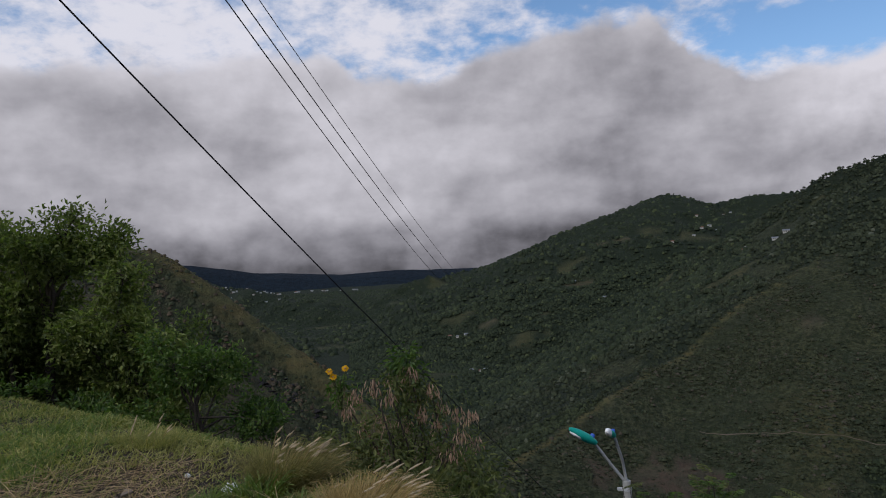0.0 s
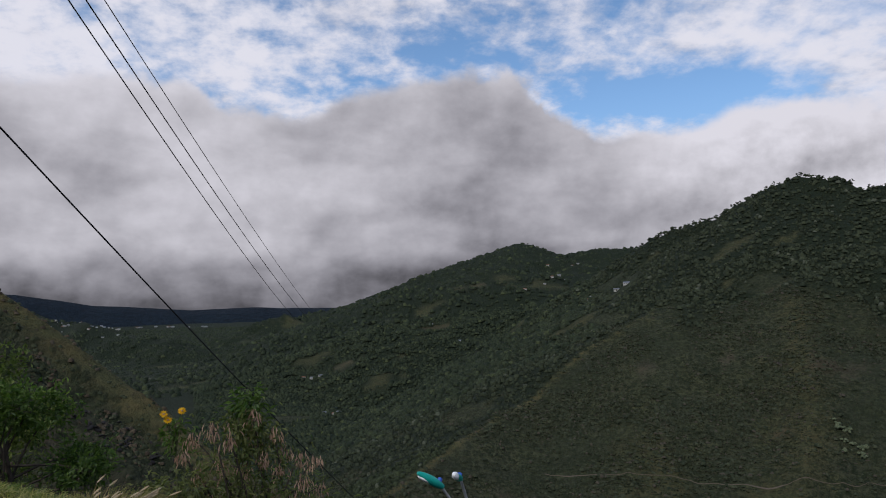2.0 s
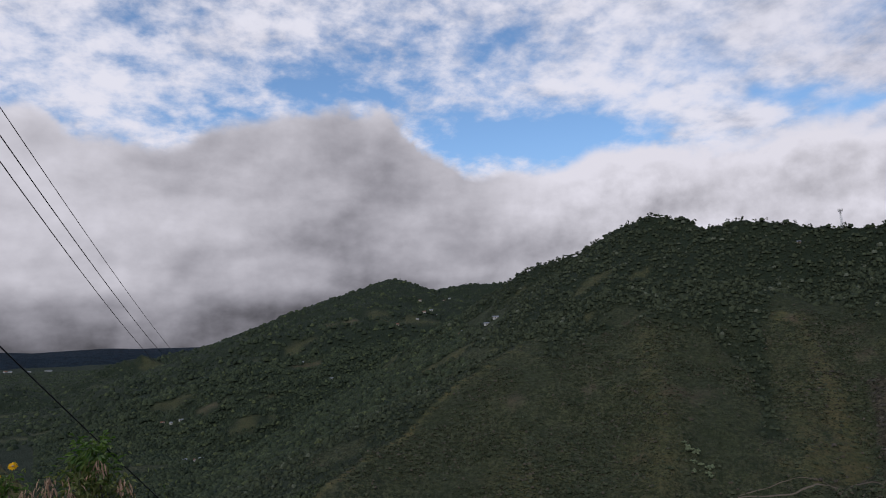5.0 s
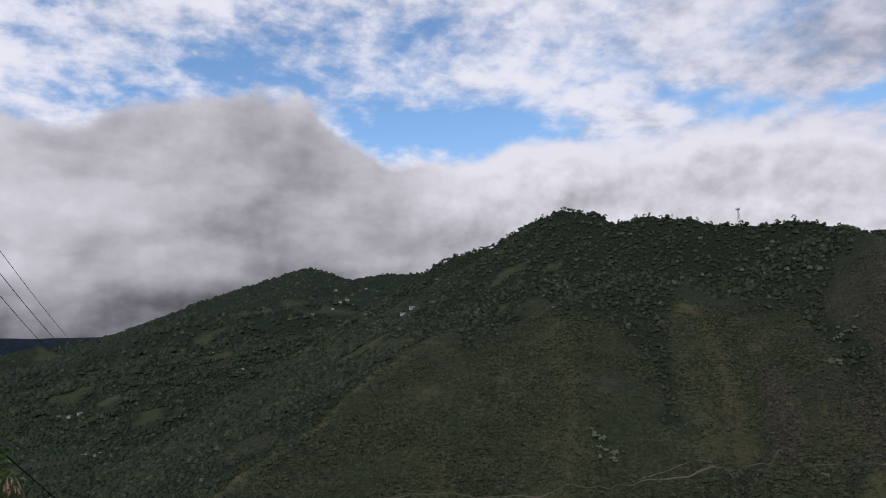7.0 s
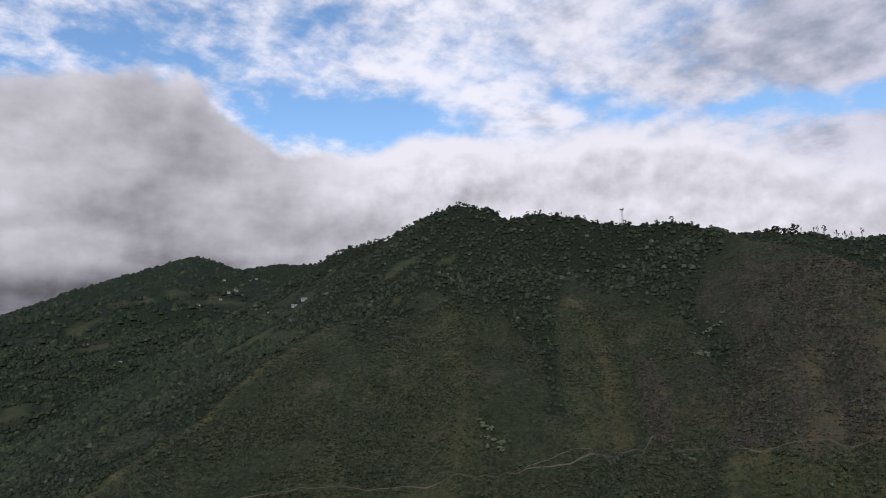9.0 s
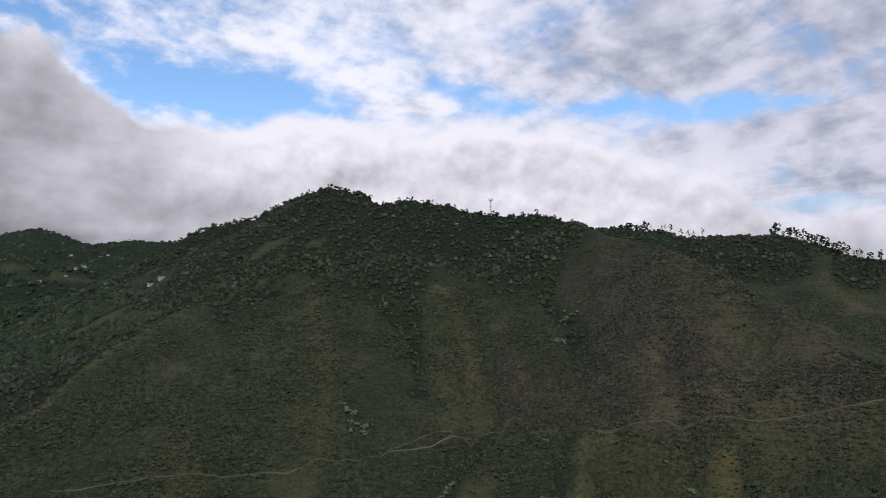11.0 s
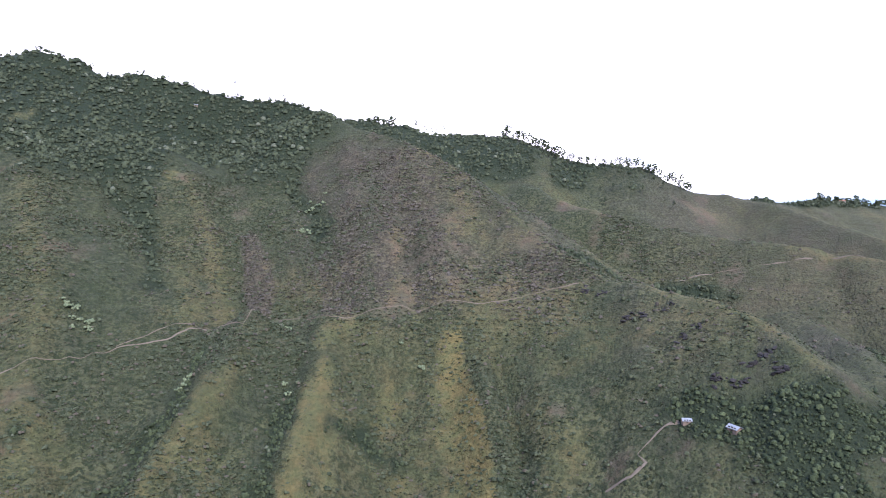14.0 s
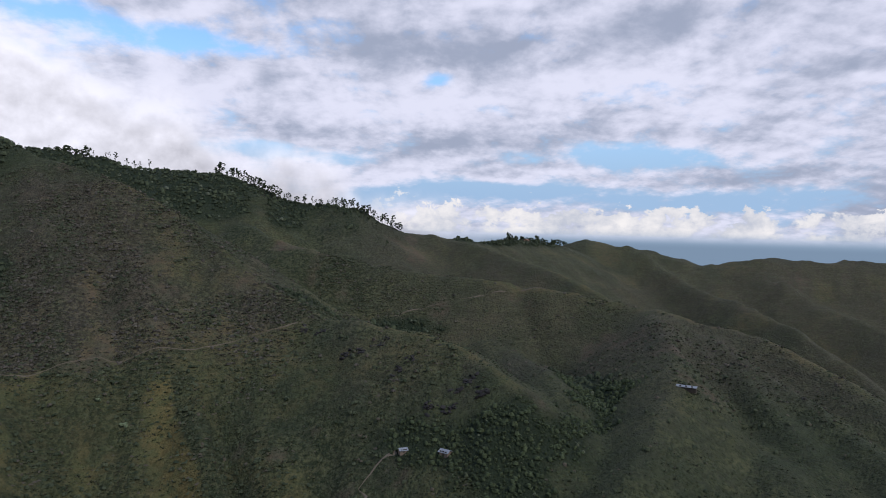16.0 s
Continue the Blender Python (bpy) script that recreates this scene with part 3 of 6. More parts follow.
    dry = np.maximum(dry, 0.6 * smooth(-az + 9 * n2, 54, 65) * smooth(az, -84, -79) * smooth(z, -80, -70) * smooth(-d, -640, -600) * (0.45 + 0.55 * smooth(lane + n2, -0.3, 0.2)))
    dry = np.maximum(dry, 0.5 * smooth(-az, 86, 94) * smooth(d, 400, 450) * smooth(-d, -720, -640) * smooth(n3 + n2, -0.35, 0.0))
    yellow = np.maximum(yellow, 0.30 * smooth(n2 + n1, 0.05, 0.5) * smooth(d, 300, 900))
    # lit stripes down the rib crests, painted as paler yellow grass
    crown = 0.5 - np.abs(2 * grain(az * 0.19 + 0.25 * rough(x, y, 60, 2, 37), d * 0.0016, 35)) + 0.7 * n2 + 0.3 * n4
    yellow = np.maximum(yellow, 0.42 * smooth(crown, 0.05, 0.6) * smooth(-az, 22, 30) * smooth(az, -98, -88) * smooth(d, 250, 290) * smooth(-d, -700, -560))
    soil = 0.6 * smooth(rough(x, y, 30, 3, 91), 0.40, 0.55) * smooth(d, 90, 130)
    soil = np.maximum(soil, 0.5 * flank * smooth(streak + 0.5 * n2, 0.14, 0.34) * smooth(down, 8, 16))
    soil = np.maximum(soil, 0.85 * smooth(-d, -15, -11))
    for cx, cy, rx, ry, much in BARE:
        soil = np.maximum(soil, much * smooth(-np.hypot((x - cx) / rx, (y - cy) / ry) + 1.1 * rough(x, y, 12, 3, 95), -1.25, -0.55))
    # crest rims: yellowish grass, with the lit edge painted into the same colour
    for name in ("left_spur", "right_spur", "middle_spur", "grass_spur", "left_hill"):
        yellow = np.maximum(yellow, (0.85 if name in ("left_spur", "left_hill") else 0.5) * smooth(-np.abs(beyond(x, y, RIDGES[name][2])) * 1.0 + 8 * n2 - 0.008 * d, -11, -4) * smooth(d, 100, 140))
    yellow, soil = np.maximum(yellow, field * 0.42), np.maximum(soil, tilled * 0.7)
    return wood, dry * (1 - wood), yellow * (1 - wood), soil * (1 - wood)


def material(name, build, rough_=0.9, bump=None):
    m = bpy.data.materials.new(name)
    m.use_nodes = True
    n = Nodes(m.node_tree)
    colour, extra = build(n)
    b = n.add("ShaderNodeBsdfPrincipled", {"Base Color": colour, "Roughness": rough_, "Specular IOR Level": 0.16})
    for k, v in extra.items():
        if k == "height":
            v = n.add("ShaderNodeBump", {"Height": v[0], "Distance": v[1], "Strength": v[2]}).outputs[0]
            k = "Normal"
        n.put(b.inputs[k], v)
    n.add("ShaderNodeOutputMaterial", {"Surface": b.outputs[0]})
    return m


def place_of(n):
    return n.add("ShaderNodeNewGeometry").outputs["Position"]


def land(n):
    p = place_of(n)
    wood, dry, yellow = n.split(n.add("ShaderNodeAttribute", attribute_name="cover").outputs["Vector"])
    soil = n.add("ShaderNodeAttribute", attribute_name="cover").outputs["Alpha"]
    big, mid, fine = n.noise(p, 0.012, 5), n.noise(p, 0.11, 6, 0.6), n.noise(p, 0.9, 6, 0.65)
    tread = n.noise(n.vec("MULTIPLY", p, (0.03, 0.03, 0.75)), 1.0, 4, 0.6)
    grass = n.mix(n.step(big, 0.35, 0.65), (0.046, 0.054, 0.025), (0.086, 0.086, 0.040))
    grass = n.mix(n.step(mid, 0.4, 0.62), n.mix(0.7, grass, (0.036, 0.041, 0.024)), grass)
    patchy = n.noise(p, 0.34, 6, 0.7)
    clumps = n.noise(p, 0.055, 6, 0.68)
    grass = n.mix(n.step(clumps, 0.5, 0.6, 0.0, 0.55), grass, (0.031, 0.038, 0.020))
    grass = n.mix(n.math("MULTIPLY", dry, 0.52), grass, n.mix(n.step(mid, 0.4, 0.6), (0.100, 0.074, 0.056), (0.074, 0.061, 0.043)))
    grass = n.mix(n.math("MULTIPLY", yellow, 0.95), grass, n.mix(n.step(mid, 0.35, 0.65), (0.145, 0.112, 0.042), (0.095, 0.096, 0.038)))
    grass = n.mix(n.math("MULTIPLY", soil, 0.7), grass, n.mix(n.step(mid, 0.4, 0.6), (0.105, 0.066, 0.052), (0.085, 0.068, 0.052)))
    # dark crevices and pale tops of the scrub: shading painted into the colour
    shade_speck = n.math("MULTIPLY", n.step(n.math("ADD", n.math("MULTIPLY", yellow, 1.6), soil), 0.15, 0.9, 0.9, 0.3), n.math("MULTIPLY", n.step(n.split(p)[1], -60.0, 60.0, 0.45, 1.0), n.step(big, 0.3, 0.6, 0.65, 1.0)))
    grass = n.mix(n.math("MULTIPLY", shade_speck, n.step(patchy, 0.47, 0.56)), grass, n.mix(dry, (0.016, 0.024, 0.010), (0.030, 0.027, 0.019)))
    grass = n.mix(n.math("MULTIPLY", shade_speck, n.step(patchy, 0.44, 0.34)), grass, n.mix(dry, (0.074, 0.078, 0.042), (0.108, 0.088, 0.068)))
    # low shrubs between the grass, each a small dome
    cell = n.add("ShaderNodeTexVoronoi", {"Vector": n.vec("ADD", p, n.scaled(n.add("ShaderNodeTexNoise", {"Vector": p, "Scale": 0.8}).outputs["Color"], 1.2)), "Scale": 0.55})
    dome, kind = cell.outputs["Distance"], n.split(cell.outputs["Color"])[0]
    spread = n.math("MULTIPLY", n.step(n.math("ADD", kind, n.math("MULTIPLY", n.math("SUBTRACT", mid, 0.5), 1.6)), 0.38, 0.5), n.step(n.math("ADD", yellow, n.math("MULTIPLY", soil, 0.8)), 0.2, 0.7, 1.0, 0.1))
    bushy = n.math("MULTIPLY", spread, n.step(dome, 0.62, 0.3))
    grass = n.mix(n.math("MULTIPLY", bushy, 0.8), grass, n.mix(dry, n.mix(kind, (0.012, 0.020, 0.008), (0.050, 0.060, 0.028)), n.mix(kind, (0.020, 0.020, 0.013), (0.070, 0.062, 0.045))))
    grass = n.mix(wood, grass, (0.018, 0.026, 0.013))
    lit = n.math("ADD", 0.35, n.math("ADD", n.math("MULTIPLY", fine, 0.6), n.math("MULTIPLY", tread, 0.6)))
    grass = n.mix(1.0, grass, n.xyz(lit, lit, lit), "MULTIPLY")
    return grass, {"height": (n.math("ADD", n.math("ADD", fine, patchy), n.math("ADD", n.math("MULTIPLY", tread, 0.5), n.math("MULTIPLY", n.math("MULTIPLY", spread, n.step(dome, 0.7, 0.0)), 0.8))), 1.6, 0.9)}


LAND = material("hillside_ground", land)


def mesh_of(name, verts, faces, mat, smooth_=True, colours=None):
    """A mesh from arrays: verts (n, 3) and faces (m, 3) or (m, 4)."""
    verts, faces = np.asarray(verts, np.float32), np.asarray(faces, np.int32)
    me = bpy.data.meshes.new(name)
    k = faces.shape[1]
    me.vertices.add(len(verts))
    me.vertices.foreach_set("co", verts.ravel())
    me.loops.add(faces.size)
    me.loops.foreach_set("vertex_index", faces.ravel())
    me.polygons.add(len(faces))
    me.polygons.foreach_set("loop_start", np.arange(0, faces.size, k, dtype=np.int32))
    me.polygons.foreach_set("use_smooth", np.full(len(faces), smooth_))
    me.update(calc_edges=True)
    if colours is not None:
        at = me.attributes.new("cover", "FLOAT_COLOR", "POINT")
        at.data.foreach_set("color", np.asarray(colours, np.float32).ravel())
    me.materials.append(mat)
    return me


def build_ground():
    az = np.concatenate([np.arange(48, -137, -0.27), np.arange(-137, -312, -2.5)])
    rr = [0.01, 0.12, 0.35]
    while rr[-1] < 4900:
        r = rr[-1]
        rr.append(r * (1.10 if r < 2 else 1.045 if r < 100 else 1.0135 if r < 620 else 1.009 if r < 960 else 1.0135 if r < 1150 else 1.008 if 1760 < r < 2260 else 1.022))
    r = np.array(rr)
    a, d = np.meshgrid(np.radians(az), r)
    x, y = -np.sin(a) * d, np.cos(a) * d
    z = height(x, y)
    v = np.stack([x, y, z], -1).reshape(-1, 3)
    nr, nc = a.shape
    i, j = np.meshgrid(np.arange(nr - 1), np.arange(nc), indexing="ij")
    jn = (j + 1) % nc
    f = np.stack([i * nc + j, (i + 1) * nc + j, (i + 1) * nc + jn, i * nc + jn], -1).reshape(-1, 4)
    wood, dry, yellow, soil = covers(v[:, 0], v[:, 1], v[:, 2])
    me = mesh_of("ground", v, f[:, ::-1], LAND, True, np.stack([wood, dry, yellow, soil], 1))
    return tagged(new("ground", me), "green and brown grassed mountain slopes round a deep valley", "hillside", kind="structure")


build_ground()


# ---- shared building blocks ----
class Bag:
    """Collects triangles of one mesh."""

    def __init__(self):
        self.v, self.f, self.count = [], [], 0

    def add(self, verts, faces):
        verts, faces = np.asarray(verts, float).reshape(-1, 3), np.asarray(faces, int)
        if faces.shape[1] == 4:
            faces = np.concatenate([faces[:, :3], faces[:, [0, 2, 3]]])
        self.v.append(verts)
        self.f.append(faces + self.count)
        self.count += len(verts)

    def mesh(self, name, mat, smooth_=False):
        return mesh_of(name, np.concatenate(self.v), np.concatenate(self.f), mat, smooth_)


def thing(name, place, label, category, group="", turn=0.0):
    ob = new(name)
    ob.matrix_world = pose(*place, 0, 0, turn)
    return tagged(ob, label, category, group)


def part(name, data, parent, label=""):
    """Links a mesh (or Bag as (bag, material)) as one part under a thing or part."""
    if isinstance(data, tuple):
        data = data[0].mesh(name, *data[1:])
    ob = new(name, data)
    ob.parent = parent
    many = name in ("crown", "blades", "plume", "pod_cluster", "leaf_spray", "leaf_head", "frond_spray", "limb")
    return tagged(ob, label, kind="stuff" if many else "")


def box(bag, lo, hi, bevel=0.0):
    (x0, y0, z0), (x1, y1, z1) = lo, hi
    b = bevel
    if not b:
        v = [(x0, y0, z0), (x1, y0, z0), (x1, y1, z0), (x0, y1, z0), (x0, y0, z1), (x1, y0, z1), (x1, y1, z1), (x0, y1, z1)]
        bag.add(v, [(0, 3, 2, 1), (4, 5, 6, 7), (0, 1, 5, 4), (1, 2, 6, 5), (2, 3, 7, 6), (3, 0, 4, 7)])
        return
    bm = bmesh.new()
    bmesh.ops.create_cube(bm, size=1, matrix=Matrix.LocRotScale(((x0 + x1) / 2, (y0 + y1) / 2, (z0 + z1) / 2), None, (x1 - x0, y1 - y0, z1 - z0)))
    bmesh.ops.bevel(bm, geom=bm.edges[:], offset=b, segments=2, affect="EDGES")
    bmesh.ops.triangulate(bm, faces=bm.faces[:])
    bm.verts.index_update()
    bag.add([v.co[:] for v in bm.verts], [[v.index for v in f.verts] for f in bm.faces])
    bm.free()


def tube(bag, points, radii, sides=6, cap=True):
    """A tapered tube along points."""
    p = np.asarray(points, float)
    r = np.broadcast_to(np.asarray(radii, float), (len(p),))
    t = np.gradient(p, axis=0)
    t /= np.linalg.norm(t, axis=1)[:, None] + 1e-9
    ref = np.where(np.abs(t[:, 2:3]) > 0.9, [[1.0, 0, 0]], [[0, 0, 1.0]])
    u = np.cross(t, ref)
    u /= np.linalg.norm(u, axis=1)[:, None] + 1e-9
    w = np.cross(t, u)
    a = np.arange(sides) * 2 * np.pi / sides
    ring = p[:, None] + r[:, None, None] * (np.cos(a)[None, :, None] * u[:, None] + np.sin(a)[None, :, None] * w[:, None])
    n = len(p)
    i, j = np.meshgrid(np.arange(n - 1), np.arange(sides), indexing="ij")
    k = (j + 1) % sides
    f = np.stack([i * sides + j, i * sides + k, (i + 1) * sides + k, (i + 1) * sides + j], -1).reshape(-1, 4)
    bag.add(ring, f)
    if cap:
        bag.add(np.concatenate([ring[-1], p[-1:]]), [(q, (q + 1) % sides, sides) for q in range(sides)])


def lump(level, seed, squash=0.8, rag=0.3, floor=-0.45):
    """A ragged clump of foliage, cut off below: verts and faces."""
    bm = bmesh.new()
    bmesh.ops.create_icosphere(bm, subdivisions=level, radius=1.0)
    rng = np.random.default_rng(seed)
    v = np.array([q.co[:] for q in bm.verts])
    f = np.array([[q.index for q in g.verts] for g in bm.faces])
    bm.free()
    v *= (1 + rag * (rng.random(len(v)) - 0.4))[:, None]
    v += rng.normal(0, 0.06, v.shape)
    keep = ~np.all(v[f][:, :, 2] < floor, axis=1)
    v[:, 2] *= squash
    return v, f[keep]


def strew(bag, forms, places, sizes, rng, stretch=1.0):
    """Copies of ragged forms, turned and sized, at places; stretch: drawn out sideways across the camera's view."""
    which = rng.integers(0, len(forms), len(places))
    turn = rng.random(len(places)) * 6.283
    tall = 0.8 + 0.5 * rng.random(len(places))
    for k, (v, f) in enumerate(forms):
        m = which == k
        if not m.any():
            continue
        c, s = np.cos(turn[m])[:, None], np.sin(turn[m])[:, None]
        x = v[None, :, 0] * c - v[None, :, 1] * s
        y = v[None, :, 0] * s + v[None, :, 1] * c
        z = np.broadcast_to(v[None, :, 2] * tall[m][:, None], x.shape)
        if stretch != 1.0:
            r = np.hypot(places[m][:, 0], places[m][:, 1])[:, None]
            tx, ty = -places[m][:, 1:2] / r, places[m][:, :1] / r
            more = (stretch - 1) * (x * tx + y * ty)
            x, y = x + more * tx, y + more * ty
        out = np.stack([x, y, z], -1) * sizes[m][:, None, None] + places[m][:, None, :]
        ff = f[None] + (np.arange(m.sum()) * len(v))[:, None, None]
        bag.add(out.reshape(-1, 3), ff.reshape(-1, 3))


def leaves(bag, at, way, length, width, rng, fold=0.25):
    """Folded leaf blades: base at, pointing way."""
    n = len(at)
    way = way / (np.linalg.norm(way, axis=1)[:, None] + 1e-9)
    ref = rng.normal(0, 0.5, (n, 3)) + [0, 0, 1.0]
    side = np.cross(way, ref)
    side /= np.linalg.norm(side, axis=1)[:, None] + 1e-9
    up = np.cross(side, way)
    L, W = np.broadcast_to(length, (n,))[:, None], np.broadcast_to(width, (n,))[:, None]
    mid = at + way * L * 0.5
    v = np.stack([at, mid + side * W / 2 + up * W * fold, at + way * L - up * L * 0.12, mid - side * W / 2 + up * W * fold], 1)
    f = np.array([(0, 1, 2), (0, 2, 3)])[None] + (np.arange(n) * 4)[:, None, None]
    bag.add(v.reshape(-1, 3), f.reshape(-1, 3))


def blades(bag, at, way, length, width, rng, droop=0.5):
    """Grass blades of two bent lengths, pointed."""
    n = len(at)
    way = way / (np.linalg.norm(way, axis=1)[:, None] + 1e-9)
    flat = np.stack([-way[:, 1], way[:, 0], 0 * way[:, 0]], 1) + rng.normal(0, 0.3, (n, 3))
    flat /= np.linalg.norm(flat, axis=1)[:, None] + 1e-9
    L, W = np.broadcast_to(length, (n,))[:, None], np.broadcast_to(width, (n,))[:, None]
    out = way * [1, 1, 0]
    a = at + way * L * 0.45
    b = at + way * L * 0.8 + out * L * 0.25 * droop - np.array([0, 0, 1]) * L * 0.08 * droop
    c = at + way * L + out * L * 0.6 * droop - np.array([0, 0, 1]) * L * 0.35 * droop
    v = np.stack([at - flat * W / 2, at + flat * W / 2, a - flat * W * 0.42, a + flat * W * 0.42, b - flat * W * 0.28, b + flat * W * 0.28, c], 1)
    f = np.array([(0, 1, 3), (0, 3, 2), (2, 3, 5), (2, 5, 4), (4, 5, 6)])[None] + (np.arange(n) * 7)[:, None, None]
    bag.add(v.reshape(-1, 3), f.reshape(-1, 3))


# ---- materials of growing things ----
def foliage(name, dark, light, spot=0.5, gloss=0.75, size=1.0, dry=None, share=0.0):
    def make(n):
        p = place_of(n)
        r = n.add("ShaderNodeNewGeometry").outputs["Random Per Island"]
        c = n.mix(n.math("ADD", n.math("MULTIPLY", r, 0.55), n.step(n.noise(p, 0.16 / size, 4, 0.6), 0.36, 0.64, 0.0, 0.45)), dark, light)
        if dry:
            c = n.mix(n.math("GREATER_THAN", n.math("FRACT", n.math("MULTIPLY", r, 37.7)), 1 - share), c, dry)
        fine = n.noise(p, 2.4 / size, 5, 0.65)
        lit = n.step(fine, 0.32, 0.68, 1 - spot, 1 + spot * 0.8)
        return n.mix(1.0, c, n.xyz(lit, lit, lit), "MULTIPLY"), {"height": (fine, 0.35 * size, 0.8)}
    return material(name, make, gloss)


def leafy(name, dark, light, back, gloss=0.5):
    """Thin leaves that let some light through."""
    m = bpy.data.materials.new(name)
    m.use_nodes = True
    n = Nodes(m.node_tree)
    p = place_of(n)
    r = n.add("ShaderNodeNewGeometry").outputs["Random Per Island"]
    c = n.mix(r, dark, light)
    lit = n.step(n.noise(p, 14.0, 3), 0.3, 0.7, 0.75, 1.2)
    c = n.mix(1.0, c, n.xyz(lit, lit, lit), "MULTIPLY")
    b = n.add("ShaderNodeBsdfPrincipled", {"Base Color": c, "Roughness": gloss, "Specular IOR Level": 0.3})
    t = n.add("ShaderNodeBsdfTranslucent", {"Color": n.mix(1.0, c, back, "MULTIPLY")})
    mixed = n.add("ShaderNodeMixShader", {0: 0.45, 1: b.outputs[0], 2: t.outputs[0]})
    n.add("ShaderNodeOutputMaterial", {"Surface": mixed.outputs[0]})
    return m


def plain(name, colour, rough_=0.7, vary=0.25, scale=3.0, bump=0.02, metal=0.0):
    def make(n):
        p = place_of(n)
        f, g = n.noise(p, scale, 6, 0.6), n.noise(p, scale * 9, 4, 0.6)
        lit = n.math("ADD", 1 - vary, n.math("ADD", n.math("MULTIPLY", f, vary * 1.4), n.math("MULTIPLY", g, vary * 0.6)))
        return n.mix(1.0, colour, n.xyz(lit, lit, lit), "MULTIPLY"), {"Metallic": metal, "height": (g, bump, 0.5)}
    return material(name, make, rough_)


CANOPY = foliage("tree_canopy", (0.015, 0.022, 0.013), (0.056, 0.067, 0.037), 0.45, 0.9, 0.9, (0.085, 0.095, 0.066), 0.03)
FAR_CANOPY = foliage("far_canopy", (0.013, 0.021, 0.013), (0.046, 0.059, 0.030), 0.5, 0.9, 2.6, (0.062, 0.075, 0.034), 0.05)
BRUSH = foliage("dry_brush", (0.030, 0.028, 0.023), (0.096, 0.082, 0.067), 0.4, 0.9, 0.7, (0.10, 0.088, 0.066), 0.06)
DARKBRUSH = foliage("dark_brush", (0.035, 0.028, 0.019), (0.105, 0.083, 0.055), 0.4, 0.9, 0.5)
SCRUB = foliage("hill_scrub", (0.018, 0.027, 0.014), (0.066, 0.074, 0.042), 0.35, 0.9, 0.7, (0.070, 0.060, 0.044), 0.14)
GULLY_CANOPY = foliage("gully_canopy", (0.015, 0.023, 0.011), (0.058, 0.072, 0.035), 0.45, 0.9, 0.7, (0.085, 0.095, 0.062), 0.02)
PALE = foliage("pale_bush", (0.085, 0.11, 0.06), (0.13, 0.15, 0.085), 0.5, 0.8, 0.8)
PINE = foliage("pine_needles", (0.014, 0.022, 0.010), (0.030, 0.040, 0.018), 0.5, 0.8, 1.2)
BARK = plain("bark", (0.050, 0.042, 0.034), 0.9, 0.5, 6.0, 0.02)
ROCK = plain("dark_rock", (0.026, 0.024, 0.024), 0.9, 0.7, 0.7, 0.25)
SOIL = plain("bare_path", (0.105, 0.086, 0.066), 0.95, 0.4, 0.4, 0.1)
REDSOIL = plain("red_soil", (0.17, 0.085, 0.055), 0.95, 0.5, 0.3, 0.1)
WALL = plain("whitewash", (0.40, 0.39, 0.37), 0.85, 0.25, 0.8, 0.01)
BROWNWALL = plain("adobe", (0.15, 0.115, 0.09), 0.9, 0.3, 0.8, 0.02)
ZINC = plain("zinc_roof", (0.24, 0.25, 0.27), 0.5, 0.35, 0.6, 0.01, 0.4)
RUST = plain("clay_roof", (0.20, 0.10, 0.07), 0.85, 0.5, 0.8, 0.03)
DARKWOOD = plain("dark_wood", (0.05, 0.04, 0.032), 0.8, 0.4, 3.0, 0.01)
STEEL = plain("galvanised_steel", (0.55, 0.56, 0.57), 0.5, 0.25, 5.0, 0.002, 0.35)


# ---- woods and scrub on the slopes ----
def sampled(rng, count, az0, az1, d0, d1):
    az = np.radians(az0 + (az1 - az0) * rng.random(count))
    d = np.sqrt(d0 * d0 + (d1 * d1 - d0 * d0) * rng.random(count))
    x, y = -np.sin(az) * d, np.cos(az) * d
    return x, y, height(x, y)


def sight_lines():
    """For rays fanning from the camera on the bench: the steepest rise of the land met so far, on a grid."""
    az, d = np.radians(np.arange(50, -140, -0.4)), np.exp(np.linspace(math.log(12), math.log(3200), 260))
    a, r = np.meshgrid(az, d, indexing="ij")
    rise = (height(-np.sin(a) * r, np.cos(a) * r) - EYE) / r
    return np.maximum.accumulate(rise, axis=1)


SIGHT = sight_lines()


def seen_by_camera(x, y, z, slack):
    """True where the camera on the bench can see the slope, within slack, not behind a ridge."""
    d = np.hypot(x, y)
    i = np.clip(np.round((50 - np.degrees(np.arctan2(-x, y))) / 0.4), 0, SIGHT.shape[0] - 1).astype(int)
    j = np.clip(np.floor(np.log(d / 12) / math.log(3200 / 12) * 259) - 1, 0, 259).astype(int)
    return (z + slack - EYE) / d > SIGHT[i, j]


def mound(seed, sides=6, rings=1):
    """A low ragged shrub of few faces: verts and faces."""
    r = np.random.default_rng(seed)
    v, f = [(0.2 * r.normal(), 0.2 * r.normal(), 0.75 + 0.2 * r.random())], []
    for k in range(rings):
        for i in range(sides):
            a, q = (i + 0.5 * r.random()) * 6.283 / sides, (1.0 if k == rings - 1 else 0.75) * (0.75 + 0.5 * r.random())
            v.append((q * math.cos(a), q * math.sin(a), -0.2 if k == rings - 1 else 0.4 + 0.3 * r.random()))
    for i in range(sides):
        j = (i + 1) % sides
        f.append((0, 1 + i, 1 + j))
        for k in range(rings - 1):
            o = 1 + k * sides
            f += [(o + i, o + sides + i, o + sides + j), (o + i, o + sides + j, o + j)]
    return np.array(v), np.array(f)


